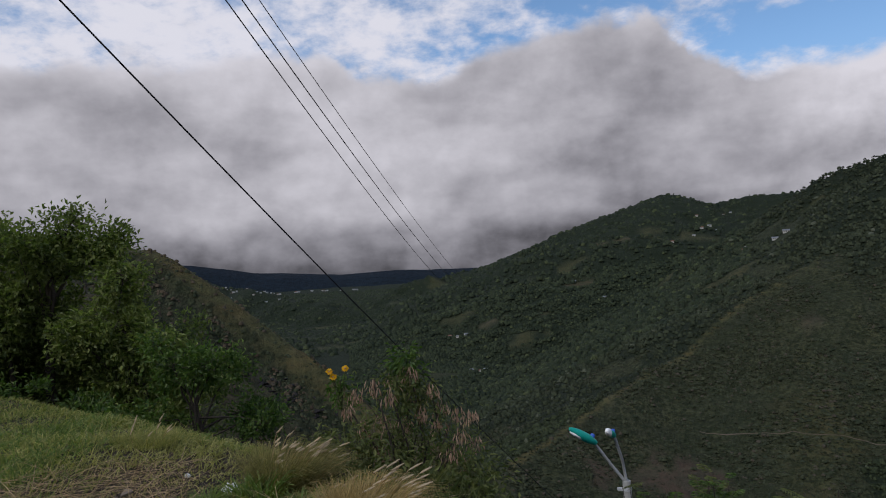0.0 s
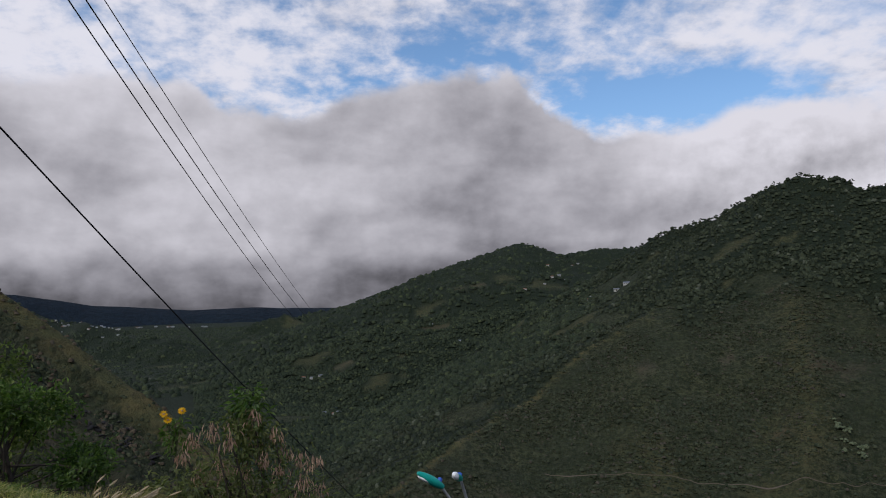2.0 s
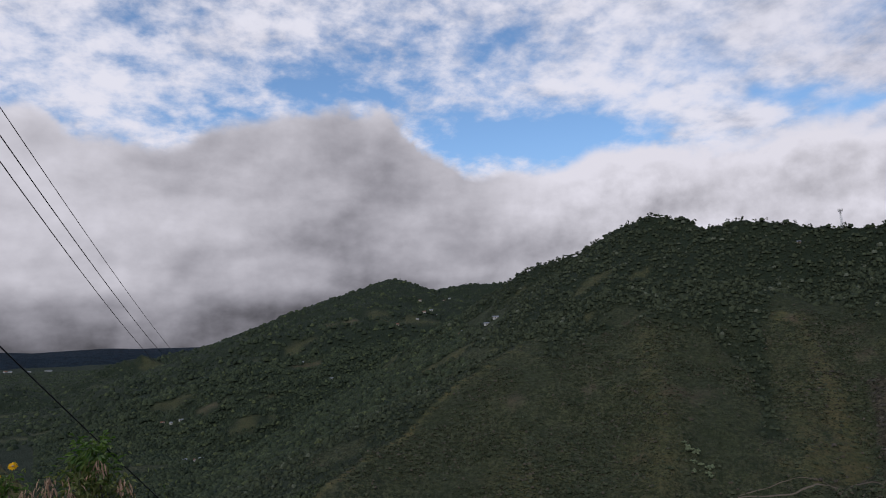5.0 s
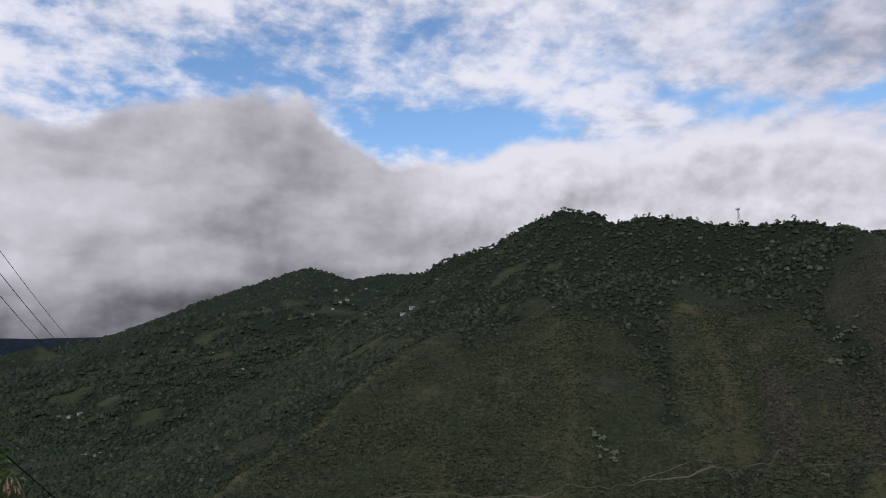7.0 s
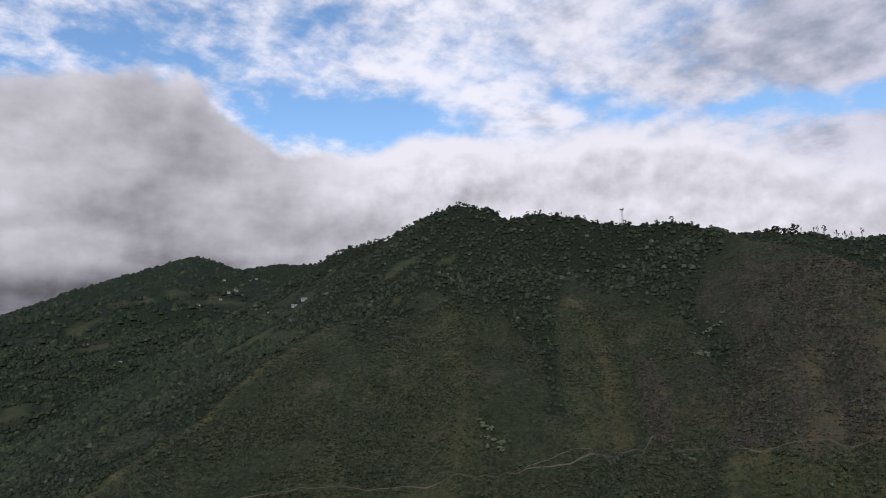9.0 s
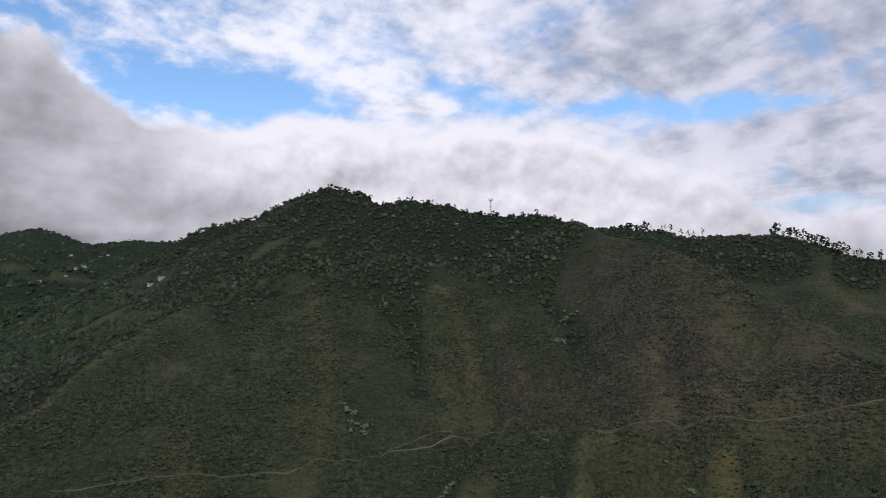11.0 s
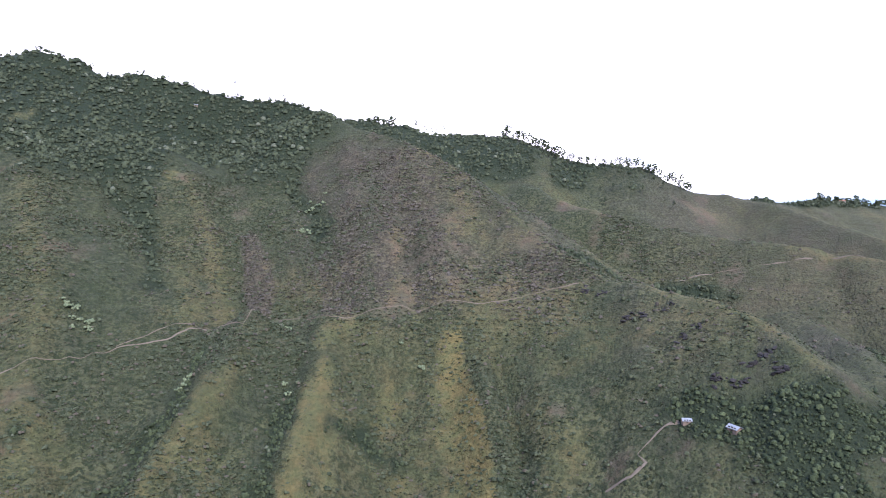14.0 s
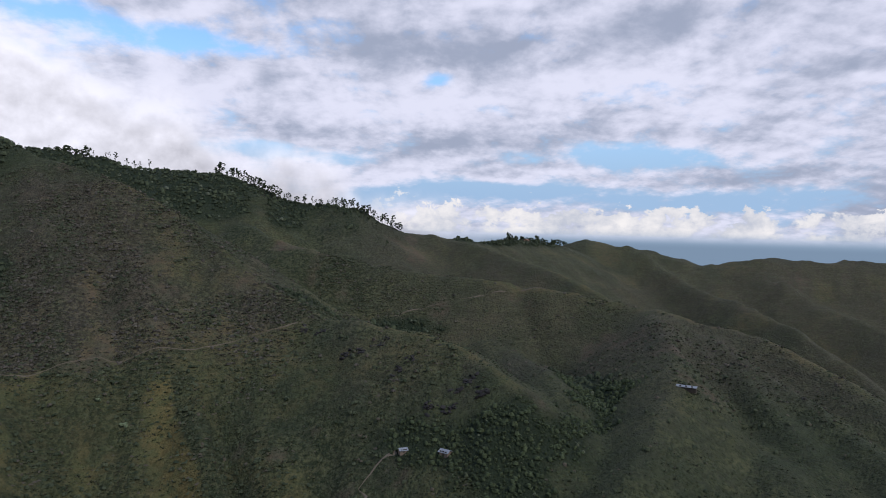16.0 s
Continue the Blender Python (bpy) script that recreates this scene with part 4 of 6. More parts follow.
def heaped(level, seed, blobs=8, squash=0.85, floor=-0.2, sprays=60):
    """A tree crown: the outline of several rounded tufts heaped together, cut off below."""
    r = np.random.default_rng(seed)
    v, f = lump(level, seed, 1.0, 0.0, floor)
    way = v / np.linalg.norm(v, axis=1)[:, None]
    c = r.normal(0, 1, (blobs, 3))
    c = c / np.linalg.norm(c, axis=1)[:, None] * (0.45 + 0.2 * r.random((blobs, 1))) * [1, 1, 0.8] + [0, 0, 0.12]
    q = 0.36 + 0.2 * r.random(blobs)
    along_ = way @ c.T
    inside = along_ ** 2 - (c ** 2).sum(1)[None] + q[None] ** 2
    reach = np.where(inside > 0, along_ + np.sqrt(np.maximum(inside, 0)), 0.42)
    v = way * np.maximum(reach.max(1), 0.42)[:, None] * (1 + 0.10 * r.normal(0, 1, len(v)))[:, None]
    v[:, 2] *= squash
    # sprays of leaves standing off the crown
    pick = r.choice(len(v), sprays)
    out = v[pick] / np.linalg.norm(v[pick], axis=1)[:, None] + r.normal(0, 0.7, (sprays, 3))
    out /= np.linalg.norm(out, axis=1)[:, None]
    side = np.cross(out, r.normal(0, 1, (sprays, 3)))
    side /= np.linalg.norm(side, axis=1)[:, None]
    up = np.cross(out, side)
    at = v[pick] * (0.95 + 0.26 * r.random((sprays, 1))) + r.normal(0, 0.05, (sprays, 3))
    w = (0.15 + 0.13 * r.random((sprays, 1))) * 1.05
    q = np.stack([at + side * w, at + up * w * 0.8 + out * 0.05, at - side * w * 0.9, at - up * w * 0.8 + out * 0.05], 1).reshape(-1, 3)
    g = np.array([(0, 1, 2), (0, 2, 3)])[None] + (np.arange(sprays) * 4)[:, None, None] + len(v)
    return np.concatenate([v * [0.9, 0.9, 0.9], q]), np.concatenate([f, g.reshape(-1, 3)])


def spray_tuft(seed, count=5):
    """A low tuft of splayed leafy shoots: verts and faces."""
    r = np.random.default_rng(seed)
    v = []
    for k in range(count):
        a, w = (k + r.random()) * 6.283 / count, 0.30 + 0.25 * r.random()
        c, q = np.array([math.cos(a), math.sin(a), 0]), np.array([-math.sin(a), math.cos(a), 0])
        v += [c * 0.15 - q * w - [0, 0, 0.15], c * 0.55 + q * w + [0, 0, 0.05 + 0.3 * r.random()], c * (0.5 + 0.5 * r.random()) - q * 0.2 + [0, 0, 0.55 + 0.45 * r.random()]]
    return np.array(v), np.arange(3 * count).reshape(-1, 3)


rng = np.random.default_rng(5)
SMALL_CROWNS = [heaped(1, 520 + k, 5, sprays=12) for k in range(10)]
MOUNDS = [mound(400 + k, 4) for k in range(4)] + [spray_tuft(410 + k, 4) for k in range(12)]
BUSHES = [mound(430 + k, 5, 2) for k in range(12)]
TUFTS = [lump(1, 200 + k, 0.75, 0.5, -0.1) for k in range(12)]


def woods(name, forms, mat, count, az0, az1, d0, d1, size, label, low=0.5):
    x, y, z = sampled(rng, count, az0, az1, d0, d1)
    wood = covers(x, y, z)[0]
    m = wood > low * 0.6 + 0.5 * rng.random(count)
    x, y, z = x[m], y[m], z[m]
    # keep only the trees within the camera's sight
    m = seen_by_camera(x, y, z, 6.0)
    x, y, z = x[m], y[m], z[m]
    m = ((np.hypot((x + 700) / 170, (y - 2530) / 110) > 1) & (np.hypot((x + 700) / 300, (y - 4060) / 200) > 1)) | (rng.random(len(x)) < 0.3)
    x, y, z = x[m], y[m], z[m] - 3.0 * (np.hypot(x[m], y[m]) > 1700)
    near = np.clip(np.hypot(x, y) / 620, 0.55, 1.0) if d1 < 800 else 1.0
    sizes = size * near * (0.45 + 0.85 * rng.random(len(x)) ** 1.8)
    bag = Bag()
    strew(bag, forms, np.stack([x, y, z + sizes * 0.25], 1), sizes, rng)
    return tagged(new(name, bag.mesh(name, mat, True)), label, "trees", kind="stuff")


woods("hillside_woods", SMALL_CROWNS[:7] + BUSHES[:5], CANOPY, 44000, -130, 10, 425, 760, 2.5, "dense dark green woodland on the upper slopes and gullies")
woods("gully_woods", SMALL_CROWNS[:6] + BUSHES[:4], GULLY_CANOPY, 52000, -122, 6, 235, 430, 2.3, "thick dark green bushes in the valley below the spur")
woods("ridge_woods", SMALL_CROWNS[:7] + BUSHES[:5], CANOPY, 40000, -95, -18, 700, 1250, 2.7, "dark green forest under the mountain crest")
woods("hilltop_woods", SMALL_CROWNS, CANOPY, 2600, -95.5, -104, 1000, 1250, 3.6, "dark trees covering a far hilltop")
woods("valley_woods", SMALL_CROWNS[:1] + BUSHES, FAR_CANOPY, 26000, -24, 8, 600, 1500, 3.4, "dark green trees on the far valley side")
woods("distant_woods", SMALL_CROWNS[:1] + BUSHES, FAR_CANOPY, 56000, -40, 26, 1400, 4000, 5.5, "distant dark forest and fields up the valley")



def scrub():
    x, y, z = sampled(rng, 480000, -125, 3, 240, 680)
    # scrub is left out wherever the camera cannot see
    m = seen_by_camera(x, y, z, 1.5)
    x, y, z = x[m], y[m], z[m]
    wood, dry, yellow, soil = covers(x, y, z)
    rows = 0.5 + 0.5 * np.sin(6.283 * (z / 2.2 + 1.6 * rough(x, y, 35, 2, 77)))
    patch = smooth(rough(x, y, 40, 4, 78), -0.35, 0.3)
    m = (wood < 0.5) & (rng.random(len(x)) < (0.2 + 0.6 * rows) * (1 - 0.6 * yellow) * (0.35 + 0.8 * patch) * np.where(y < 40, 0.22 + 0.33 * smooth(y, -60, 30), 1.0) * (1 - 0.7 * soil)) & (np.abs(beyond(x, y, TRAIL)) > 1.3)
    x, y, z, patch, dry = x[m], y[m], z[m], patch[m], dry[m]
    sizes = (0.36 + 0.6 * rng.random(len(x)) ** 2.0) * (0.8 + 0.6 * patch)
    brown = rng.random(len(x)) < 0.75 * dry
    for name, mat, m, label in (("hillside_scrub", SCRUB, ~brown, "low dark green scrub on the grassy slope"), ("dry_brush", BRUSH, brown, "grey-brown dry brush on the steep slope")):
        bag = Bag()
        strew(bag, MOUNDS, np.stack([x, y, z], 1)[m], sizes[m] * 0.85, rng, 1.7)
        big = m & (rng.random(len(x)) > 0.965)
        at = np.stack([x, y, z], 1)[big]
        for _ in range(3):
            strew(bag, BUSHES, at + rng.normal(0, 0.7, at.shape) * [1, 1, 0.3] + [0, 0, 0.3], 0.7 + 0.5 * rng.random(len(at)), rng)
        tagged(new(name, bag.mesh(name, mat, True)), label, "scrub", kind="stuff")


scrub()


def near_hill_scrub():
    x, y, z = sampled(rng, 90000, -12, 36, 70, 235)
    m = seen_by_camera(x, y, z, 1.0)
    x, y, z = x[m], y[m], z[m]
    down = np.abs(beyond(x, y, RIDGES["left_hill"][2]))
    band = np.abs(2 * grain((down + 5 * rough(x, y, 22, 3, 33)) / 7.0, x * 0.03, 34)) + 0.5 * rough(x, y, 8, 3, 79)
    m = rng.random(len(x)) < 0.10 + 0.9 * smooth(band, 0.2, 0.6) * smooth(down, 4, 10)
    x, y, z, band = x[m], y[m], z[m], band[m]
    sizes = 0.16 + 0.5 * rng.random(len(x)) ** 2.5
    pick = rng.random(len(x)) < 0.3 + 0.5 * smooth(band, 0.3, 0.8)
    for name, mat, m, label in (("bare_hill_scrub", SCRUB, ~pick, "dark green scrub on the bare hill"), ("bare_hill_brush", DARKBRUSH, pick, "bands of dark brown brush on the bare hill")):
        bag = Bag()
        strew(bag, BUSHES, np.stack([x, y, z], 1)[m], sizes[m], rng)
        tagged(new(name, bag.mesh(name, mat, True)), label, "scrub", kind="stuff")


near_hill_scrub()


# ---- trails ----
def ribbon(name, line, width, mat, label, seed=0):
    p = np.asarray(line, float)[:, :2]
    s = np.concatenate([[0], np.cumsum(np.hypot(*np.diff(p, axis=0).T))])
    t = np.arange(0, s[-1], 2.0)
    x, y = np.interp(t, s, p[:, 0]), np.interp(t, s, p[:, 1])
    x, y = x + 0.45 * rough(t, 0 * t, 13, 4, seed), y + 0.45 * rough(t, 0 * t + 9, 13, 4, seed)
    tx, ty = np.gradient(x), np.gradient(y)
    n = np.hypot(tx, ty)
    w = width * np.clip(0.75 + 2.6 * rough(t, 0 * t, 17, 3, seed + 2), 0.12, 2.2)
    rows = []
    for k in (-1.0, -0.35, 0.35, 1.0):
        px, py = x - ty / n * w * k, y + tx / n * w * k
        rows.append(np.stack([px, py, height(px, py) + (0.32 if abs(k) < 0.5 else -0.15)], 1))
    v = np.stack(rows, 1).reshape(-1, 3)
    f = [(i * 4 + k, i * 4 + k + 1, i * 4 + k + 5, i * 4 + k + 4) for i in range(len(t) - 1) for k in range(3)]
    tagged(new(name, mesh_of(name, v, f, mat, True)), label, "trail", kind="structure")


ribbon("trail_1", TRAIL, 0.30, SOIL, "narrow worn footpath along the mountainside", 3)
ribbon("trail_4", [(297, 308), (314, 302), (331, 299), (347, 286), (360, 276)], 0.22, SOIL, "faint footpath forking up the slope", 5)
ribbon("trail_2", [(314, 5), (311, 13), (305, 18), (300, 21), (296, 17), (290, 22), (290, 33)], 0.8, SOIL, "pale dirt path leading to a farm hut", 8)


ribbon("trail_3", [(590, 8), (596, -15), (600, -35), (603, -60), (605, -96), (600, -120)], 0.4, SOIL, "faint footpath across a brown grassy spur", 14)


# ---- rocks ----
def rock_mesh(seed):
    v, f = lump(2, seed, 0.8, 0.12, -0.8)
    r = np.random.default_rng(seed)
    for _ in range(16):
        d = r.normal(0, 1, 3)
        d /= np.linalg.norm(d)
        over = np.maximum(v @ d - (0.30 + 0.4 * r.random()), 0)
        v = v - over[:, None] * d * 0.9
    return mesh_of("rock", v, f, ROCK, False)


ROCKS = [rock_mesh(300 + k) for k in range(6)]
rk = np.random.default_rng(9)
for cx, cy, count, spread, size in [(433, 67, 10, 2.6, 1.5), (432, 55, 8, 2, 1.3), (400, 35, 12, 2.6, 1.5), (397, 27, 9, 2, 1.3), (397, 16, 9, 2.2, 1.3), (367, 6, 8, 2.2, 1.4), (373, -1, 8, 2, 1.3), (333, -11, 12, 2.2, 1.5), (329, -20, 14, 2.4, 1.6), (339, -25, 9, 2, 1.4), (344, -30, 10, 2.2, 1.5), (331, -36, 14, 2.6, 1.6), (-40, 138, 9, 2, 0.5), (-36, 138, 9, 2, 0.6), (-32, 137, 9, 2, 0.6), (-28, 135, 8, 2, 0.6), (-45, 141, 7, 2, 0.5),
                                    (-24, 133, 7, 2, 0.6)]:
    for _ in range(count):
        x, y = cx + 0.75 * spread * rk.normal(), cy + 0.9 * spread * rk.normal()
        s = size * (0.5 + 1.1 * rk.random())
        ob = new("rock", ROCKS[rk.integers(0, 6)])
        ob.matrix_world = Matrix.LocRotScale((x, y, float(height(x, y)) + 0.1 * s), Euler((0.3 * rk.normal(), 0.3 * rk.normal(), 6 * rk.random())), (s * 1.3, s * 0.9, s * (0.4 + 0.5 * rk.random())))
        tagged(ob, "dark weathered boulder of a rock outcrop in grass", "rock", "outcrop boulders")


# ---- pale bushes standing out of the scrub ----
for cx, cy, count, spread in [(299, 345, 8, 6), (295, 331, 8, 6), (513, 306, 9, 7), (475, 293, 6, 4), (289, 253, 5, 4), (375, 243, 2, 4), (320, 210, 2, 8), (365, 160, 2, 8)]:
    for _ in range(count):
        x, y = cx + spread * rk.normal() * 0.7, cy + spread * rk.normal() * 0.7
        bag = Bag()
        n = 9
        strew(bag, TUFTS, np.stack([rk.normal(0, 0.9, n), rk.normal(0, 0.9, n), 0.4 + 1.3 * rk.random(n)], 1), 0.5 + 0.5 * rk.random(n), rk)
        b = thing("pale_bush", (x, y, float(height(x, y)) - 0.1), "pale grey-green bush on the mountainside", "bush", "pale bushes")
        part("crown", (bag, PALE, True), b)
        stem = Bag()
        tube(stem, [(0, 0, -0.5), (0.05, 0, 0.5), (0.1, 0.1, 1.1)], [0.09, 0.07, 0.03], 5)
        part("stem", (stem, BARK), b)


# ---- houses ----
def house_parts(name, w, l, h, wall, roof, long_=False):
    """A gabled house, ridge along x: walls, roof, door, windows."""
    top = h + l * (0.16 if long_ else 0.26)
    home = new(name)
    b = Bag()
    v = [(-w / 2, -l / 2, -1.5), (w / 2, -l / 2, -1.5), (w / 2, l / 2, -1.5), (-w / 2, l / 2, -1.5), (-w / 2, -l / 2, h), (w / 2, -l / 2, h), (w / 2, l / 2, h), (-w / 2, l / 2, h), (-w / 2, 0, top), (w / 2, 0, top)]
    b.add(v, [(0, 1, 5, 4), (2, 3, 7, 6), (1, 2, 6, 5), (3, 0, 4, 7)])
    b.add(v, [(4, 7, 8), (6, 5, 9)])
    part("wall", (b, wall), home)
    b = Bag()
    o, t = 0.45, 0.12
    for s in (-1, 1):
        eave, drop = s * (l / 2 + o), (top - h) / (l / 2) * o
        q = [(-w / 2 - o, eave, h - drop), (w / 2 + o, eave, h - drop), (w / 2 + o, 0, top), (-w / 2 - o, 0, top)]
        q = [(a, c, z + 0.03) for a, c, z in q] + [(a, c, z + 0.03 + t) for a, c, z in q]
        b.add(q, [(0, 3, 2, 1), (4, 5, 6, 7), (0, 1, 5, 4), (1, 2, 6, 5), (2, 3, 7, 6), (3, 0, 4, 7)])
    part("roof", (b, roof), home)
    b = Bag()
    box(b, (-0.45, -l / 2 - 0.04, 0), (0.45, -l / 2 + 0.02, 2.0))
    part("door", (b, DARKWOOD), home)
    for x in (-w * 0.3, w * 0.3):
        b = Bag()
        box(b, (x - 0.5, -l / 2 - 0.04, 0.9), (x + 0.5, -l / 2 + 0.02, 1.9))
        part("window", (b, DARKWOOD), home)
    return home


def settle(home, x, y, turn, label, scale=1.0, group="", first=False):
    m = pose(x, y, float(height(x, y)) + 0.2, 0, 0, turn)
    if first:
        home.matrix_basis = m @ Matrix.Scale(scale, 4)
        ob = home
    else:
        home.scale = (scale,) * 3
        ob = copy_thing(home, m)
    return tagged(ob, label, "house", group)


def faced(x, y):
    return math.degrees(math.atan2(-x, y))


WHITE_HOUSE = house_parts("house", 8, 5, 2.5, WALL, ZINC)
CLAY_HOUSE = house_parts("house", 9, 6, 2.6, WALL, RUST)
HUT = house_parts("hut", 4.6, 3.6, 1.3, BROWNWALL, ZINC)
SHED = house_parts("farm_shed", 9.5, 3.4, 1.2, DARKWOOD, ZINC, True)
hs = np.random.default_rng(12)
settle(HUT, 313, 2, faced(304, 4) + 20, "small farm hut with a grey metal roof beside the dirt path", 1.0, "", True)
settle(SHED, 347, -142, faced(347, -142) - 8, "long low white shed with a metal roof on a grassy spur", 1.0, "", True)
settle(HUT, 305, -17, faced(300, -16) - 35, "hut with a bright metal roof among bushes", 1.0)
spots = [(591, 1566), (615, 1580), (387, 878), (380, 866), (395, 790), (384, 795), (49, 1088), (58, 1095), (36, 1107), (7, 1344), (37, 1319), (22, 1330), (636, 1709), (270, 1431), (724, 1720), (705, 1712), (560, 1530), (625, 1560), (500, 1500), (300, 1300)]
for k, (x, y) in enumerate(spots):
    pick = WHITE_HOUSE if k % 3 else CLAY_HOUSE
    settle(pick, x, y, faced(x, y) + 40 * hs.normal(), "small white house on the far wooded valley side", 0.72 + 0.2 * hs.random(), "valley houses", k < 2 and pick.matrix_basis == Matrix())
for k in range(38):
    t, far = hs.random(), k % 5 == 0
    x, y = (-905 + 440 * t, 4170 - 260 * t * hs.random()) if far else (-830 + 260 * t, 2610 - 150 * t + 45 * hs.normal())
    settle(WHITE_HOUSE if k % 4 else CLAY_HOUSE, x, y, faced(x, y) + 50 * hs.normal(), "distant white house in the village up the valley", (1.7 if far else 0.75) + 0.3 * hs.random(), "village houses")
settle(CLAY_HOUSE, 1085, -178, faced(1085, -178) + 10, "house among trees on a far hilltop", 1.0)
settle(HUT, 622, 524, faced(618, 520), "low hut on the wooded crest by the mast", 0.8)


# ---- radio mast on the crest ----
def mast(x, y):
    z = float(height(x, y))
    m = thing("radio_mast", (x, y, z - 0.5), "grey steel lattice radio mast on the wooded crest", "mast")
    tall, w0, w1 = 19.0, 1.6, 0.75
    for i in range(4):
        a = math.pi / 4 + i * math.pi / 2
        b = Bag()
        tube(b, [(w0 * math.cos(a), w0 * math.sin(a), 0), (w1 * math.cos(a), w1 * math.sin(a), tall)], 0.13, 5)
        part("leg", (b, STEEL), m)
    for k in range(9):
        z0, z1 = tall * k / 9, tall * (k + 1) / 9
        ra, rb = w0 + (w1 - w0) * z0 / tall, w0 + (w1 - w0) * z1 / tall
        b = Bag()
        for i in range(4):
            a, c = math.pi / 4 + i * math.pi / 2, math.pi / 4 + (i + 1) * math.pi / 2
            tube(b, [(ra * math.cos(a), ra * math.sin(a), z0), (rb * math.cos(c), rb * math.sin(c), z1)], 0.07, 4)
            tube(b, [(ra * math.cos(c), ra * math.sin(c), z0), (rb * math.cos(a), rb * math.sin(a), z1)], 0.07, 4)
        part("brace", (b, STEEL), m)
    b = Bag()
    box(b, (-1.9, -1.9, tall - 0.2), (1.9, 1.9, tall + 0.1), 0.05)
    part("platform", (b, STEEL), m)
    for i in range(4):
        a = i * math.pi / 2 + 0.3
        b = Bag()
        box(b, (2.0 * math.cos(a) - 0.3, 2.0 * math.sin(a) - 0.3, tall - 1.0), (2.0 * math.cos(a) + 0.3, 2.0 * math.sin(a) + 0.3, tall + 1.8), 0.08)
        part("antenna_panel", (b, WALL), m)


mast(651, 495)


# ---- trees along the ridges ----
def ridge_tree(seed, tall, spread, sparse):
    r = np.random.default_rng(seed)
    t = new("ridge_tree")
    b = Bag()
    n = 7
    sway = np.cumsum(r.normal(0, 0.12, (n, 2)), axis=0)
    trunk = np.column_stack([sway, np.linspace(-0.6, tall * 0.93, n)])
    tube(b, trunk, np.linspace(0.22, 0.05, n) * tall / 11, 6)
    crown = Bag()
    at, size = [], []
    for k in range(int(15 / sparse)):
        f = 0.38 + 0.6 * (k + r.random()) / (15 / sparse)
        base = np.array([np.interp(f * tall, trunk[:, 2], trunk[:, i]) for i in range(3)])
        a = r.random() * 6.283
        reach = spread * (1.15 - 0.75 * abs(f - 0.62) / 0.4) * (0.35 + 0.75 * r.random())
        tip = base + [reach * math.cos(a), reach * math.sin(a), reach * (0.15 + 0.5 * r.random())]
        tube(b, [base, (base + tip) / 2 + [0, 0, -0.1], tip], [0.07, 0.05, 0.02], 4)
        for _ in range(3):
            at.append(tip + r.normal(0, 0.33 * spread * 0.5, 3))
            size.append(spread * (0.16 + 0.2 * r.random()))
    at.append(trunk[-1])
    size.append(spread * 0.3)
    strew(crown, TUFTS, np.array(at), np.array(size), r)
    part("trunk", (b, BARK), t)
    part("crown", (crown, PINE, True), t)
    return t


KINDS = [ridge_tree(40, 11, 2.4, 1.4), ridge_tree(41, 13, 2.2, 1.6), ridge_tree(42, 9, 2.6, 1.0), ridge_tree(43, 12, 3.0, 1.2), ridge_tree(44, 7, 2.8, 0.8), ridge_tree(45, 15, 1.9, 1.8)]
used = set()


def plant(kind, x, y, scale, label, group, sunk=0.0):
    ob = KINDS[kind]
    m = pose(x, y, float(height(x, y)) - 0.2 - sunk * scale, 0, 0, 360 * hs.random())
    if kind not in used:
        used.add(kind)
        ob.matrix_basis = m
    else:
        ob.scale = (scale,) * 3
        ob = copy_thing(ob, m)
    tagged(ob, label, "tree", group)


def along(line, az0, az1, count, kinds, scale, label, group, spread=5.0, sunk=0.0):
    p = np.asarray(line, float)
    a = np.degrees(np.arctan2(-p[:, 0], p[:, 1]))
    for k in range(count):
        t = az0 + (az1 - az0) * (k + hs.random()) / count
        x, y = np.interp(-t, -a, p[:, 0]), np.interp(-t, -a, p[:, 1])
        d = math.hypot(x, y)
        off = -abs(hs.normal()) * spread * 0.6 + 1.0
        plant(kinds[hs.integers(0, len(kinds))], x + x / d * off, y + y / d * off, scale * (0.6 + 0.6 * hs.random()), label, group, sunk)


PINES = RIDGES["pine_ridge"][2]
along(PINES, -74.0, -79.5, 26, [0, 1, 3], 1.25, "dark slender tree on the ridge line against the sky", "ridge line trees", 5.0, 1.6)
along(PINES, -79.5, -84.0, 14, [0, 1, 5], 1.1, "dark slender tree on the ridge line against the sky", "ridge line trees", 5.0, 1.6)
along(PINES, -84.0, -89.2, 26, [0, 1, 3], 1.3, "dark slender tree on the ridge line against the sky", "ridge line trees", 5.0, 1.6)
along(PINES, -62.9, -65.2, 9, [2, 4], 1.5, "dark round-headed tree on the ridge top", "ridge top trees", 5.0, 2.0)
along(PINES, -65.4, -69.5, 8, [5, 2, 1], 1.1, "lone dark tree on the ridge top", "ridge top trees", 5.0, 2.0)
along(PINES, -97.5, -102.4, 20, [2, 4], 1.3, "dark tree on the far hilltop", "far hilltop trees", 9.0, 1.8)
along(PINES, -74, -89, 40, [0, 1, 5], 0.8, "slender tree of the plantation below the ridge", "plantation trees", 70.0, 0.8)
along(RIDGES["peak_ridge"][2], -27, -61, 46, [2, 4, 3], 0.6, "dark tree on the mountain crest", "crest trees", 5.0, 2.6)
along(RIDGES["knoll_ridge"][2], -4, -27, 12, [2, 4], 0.7, "dark tree on the far ridge", "far ridge trees", 8.0, 4.6)


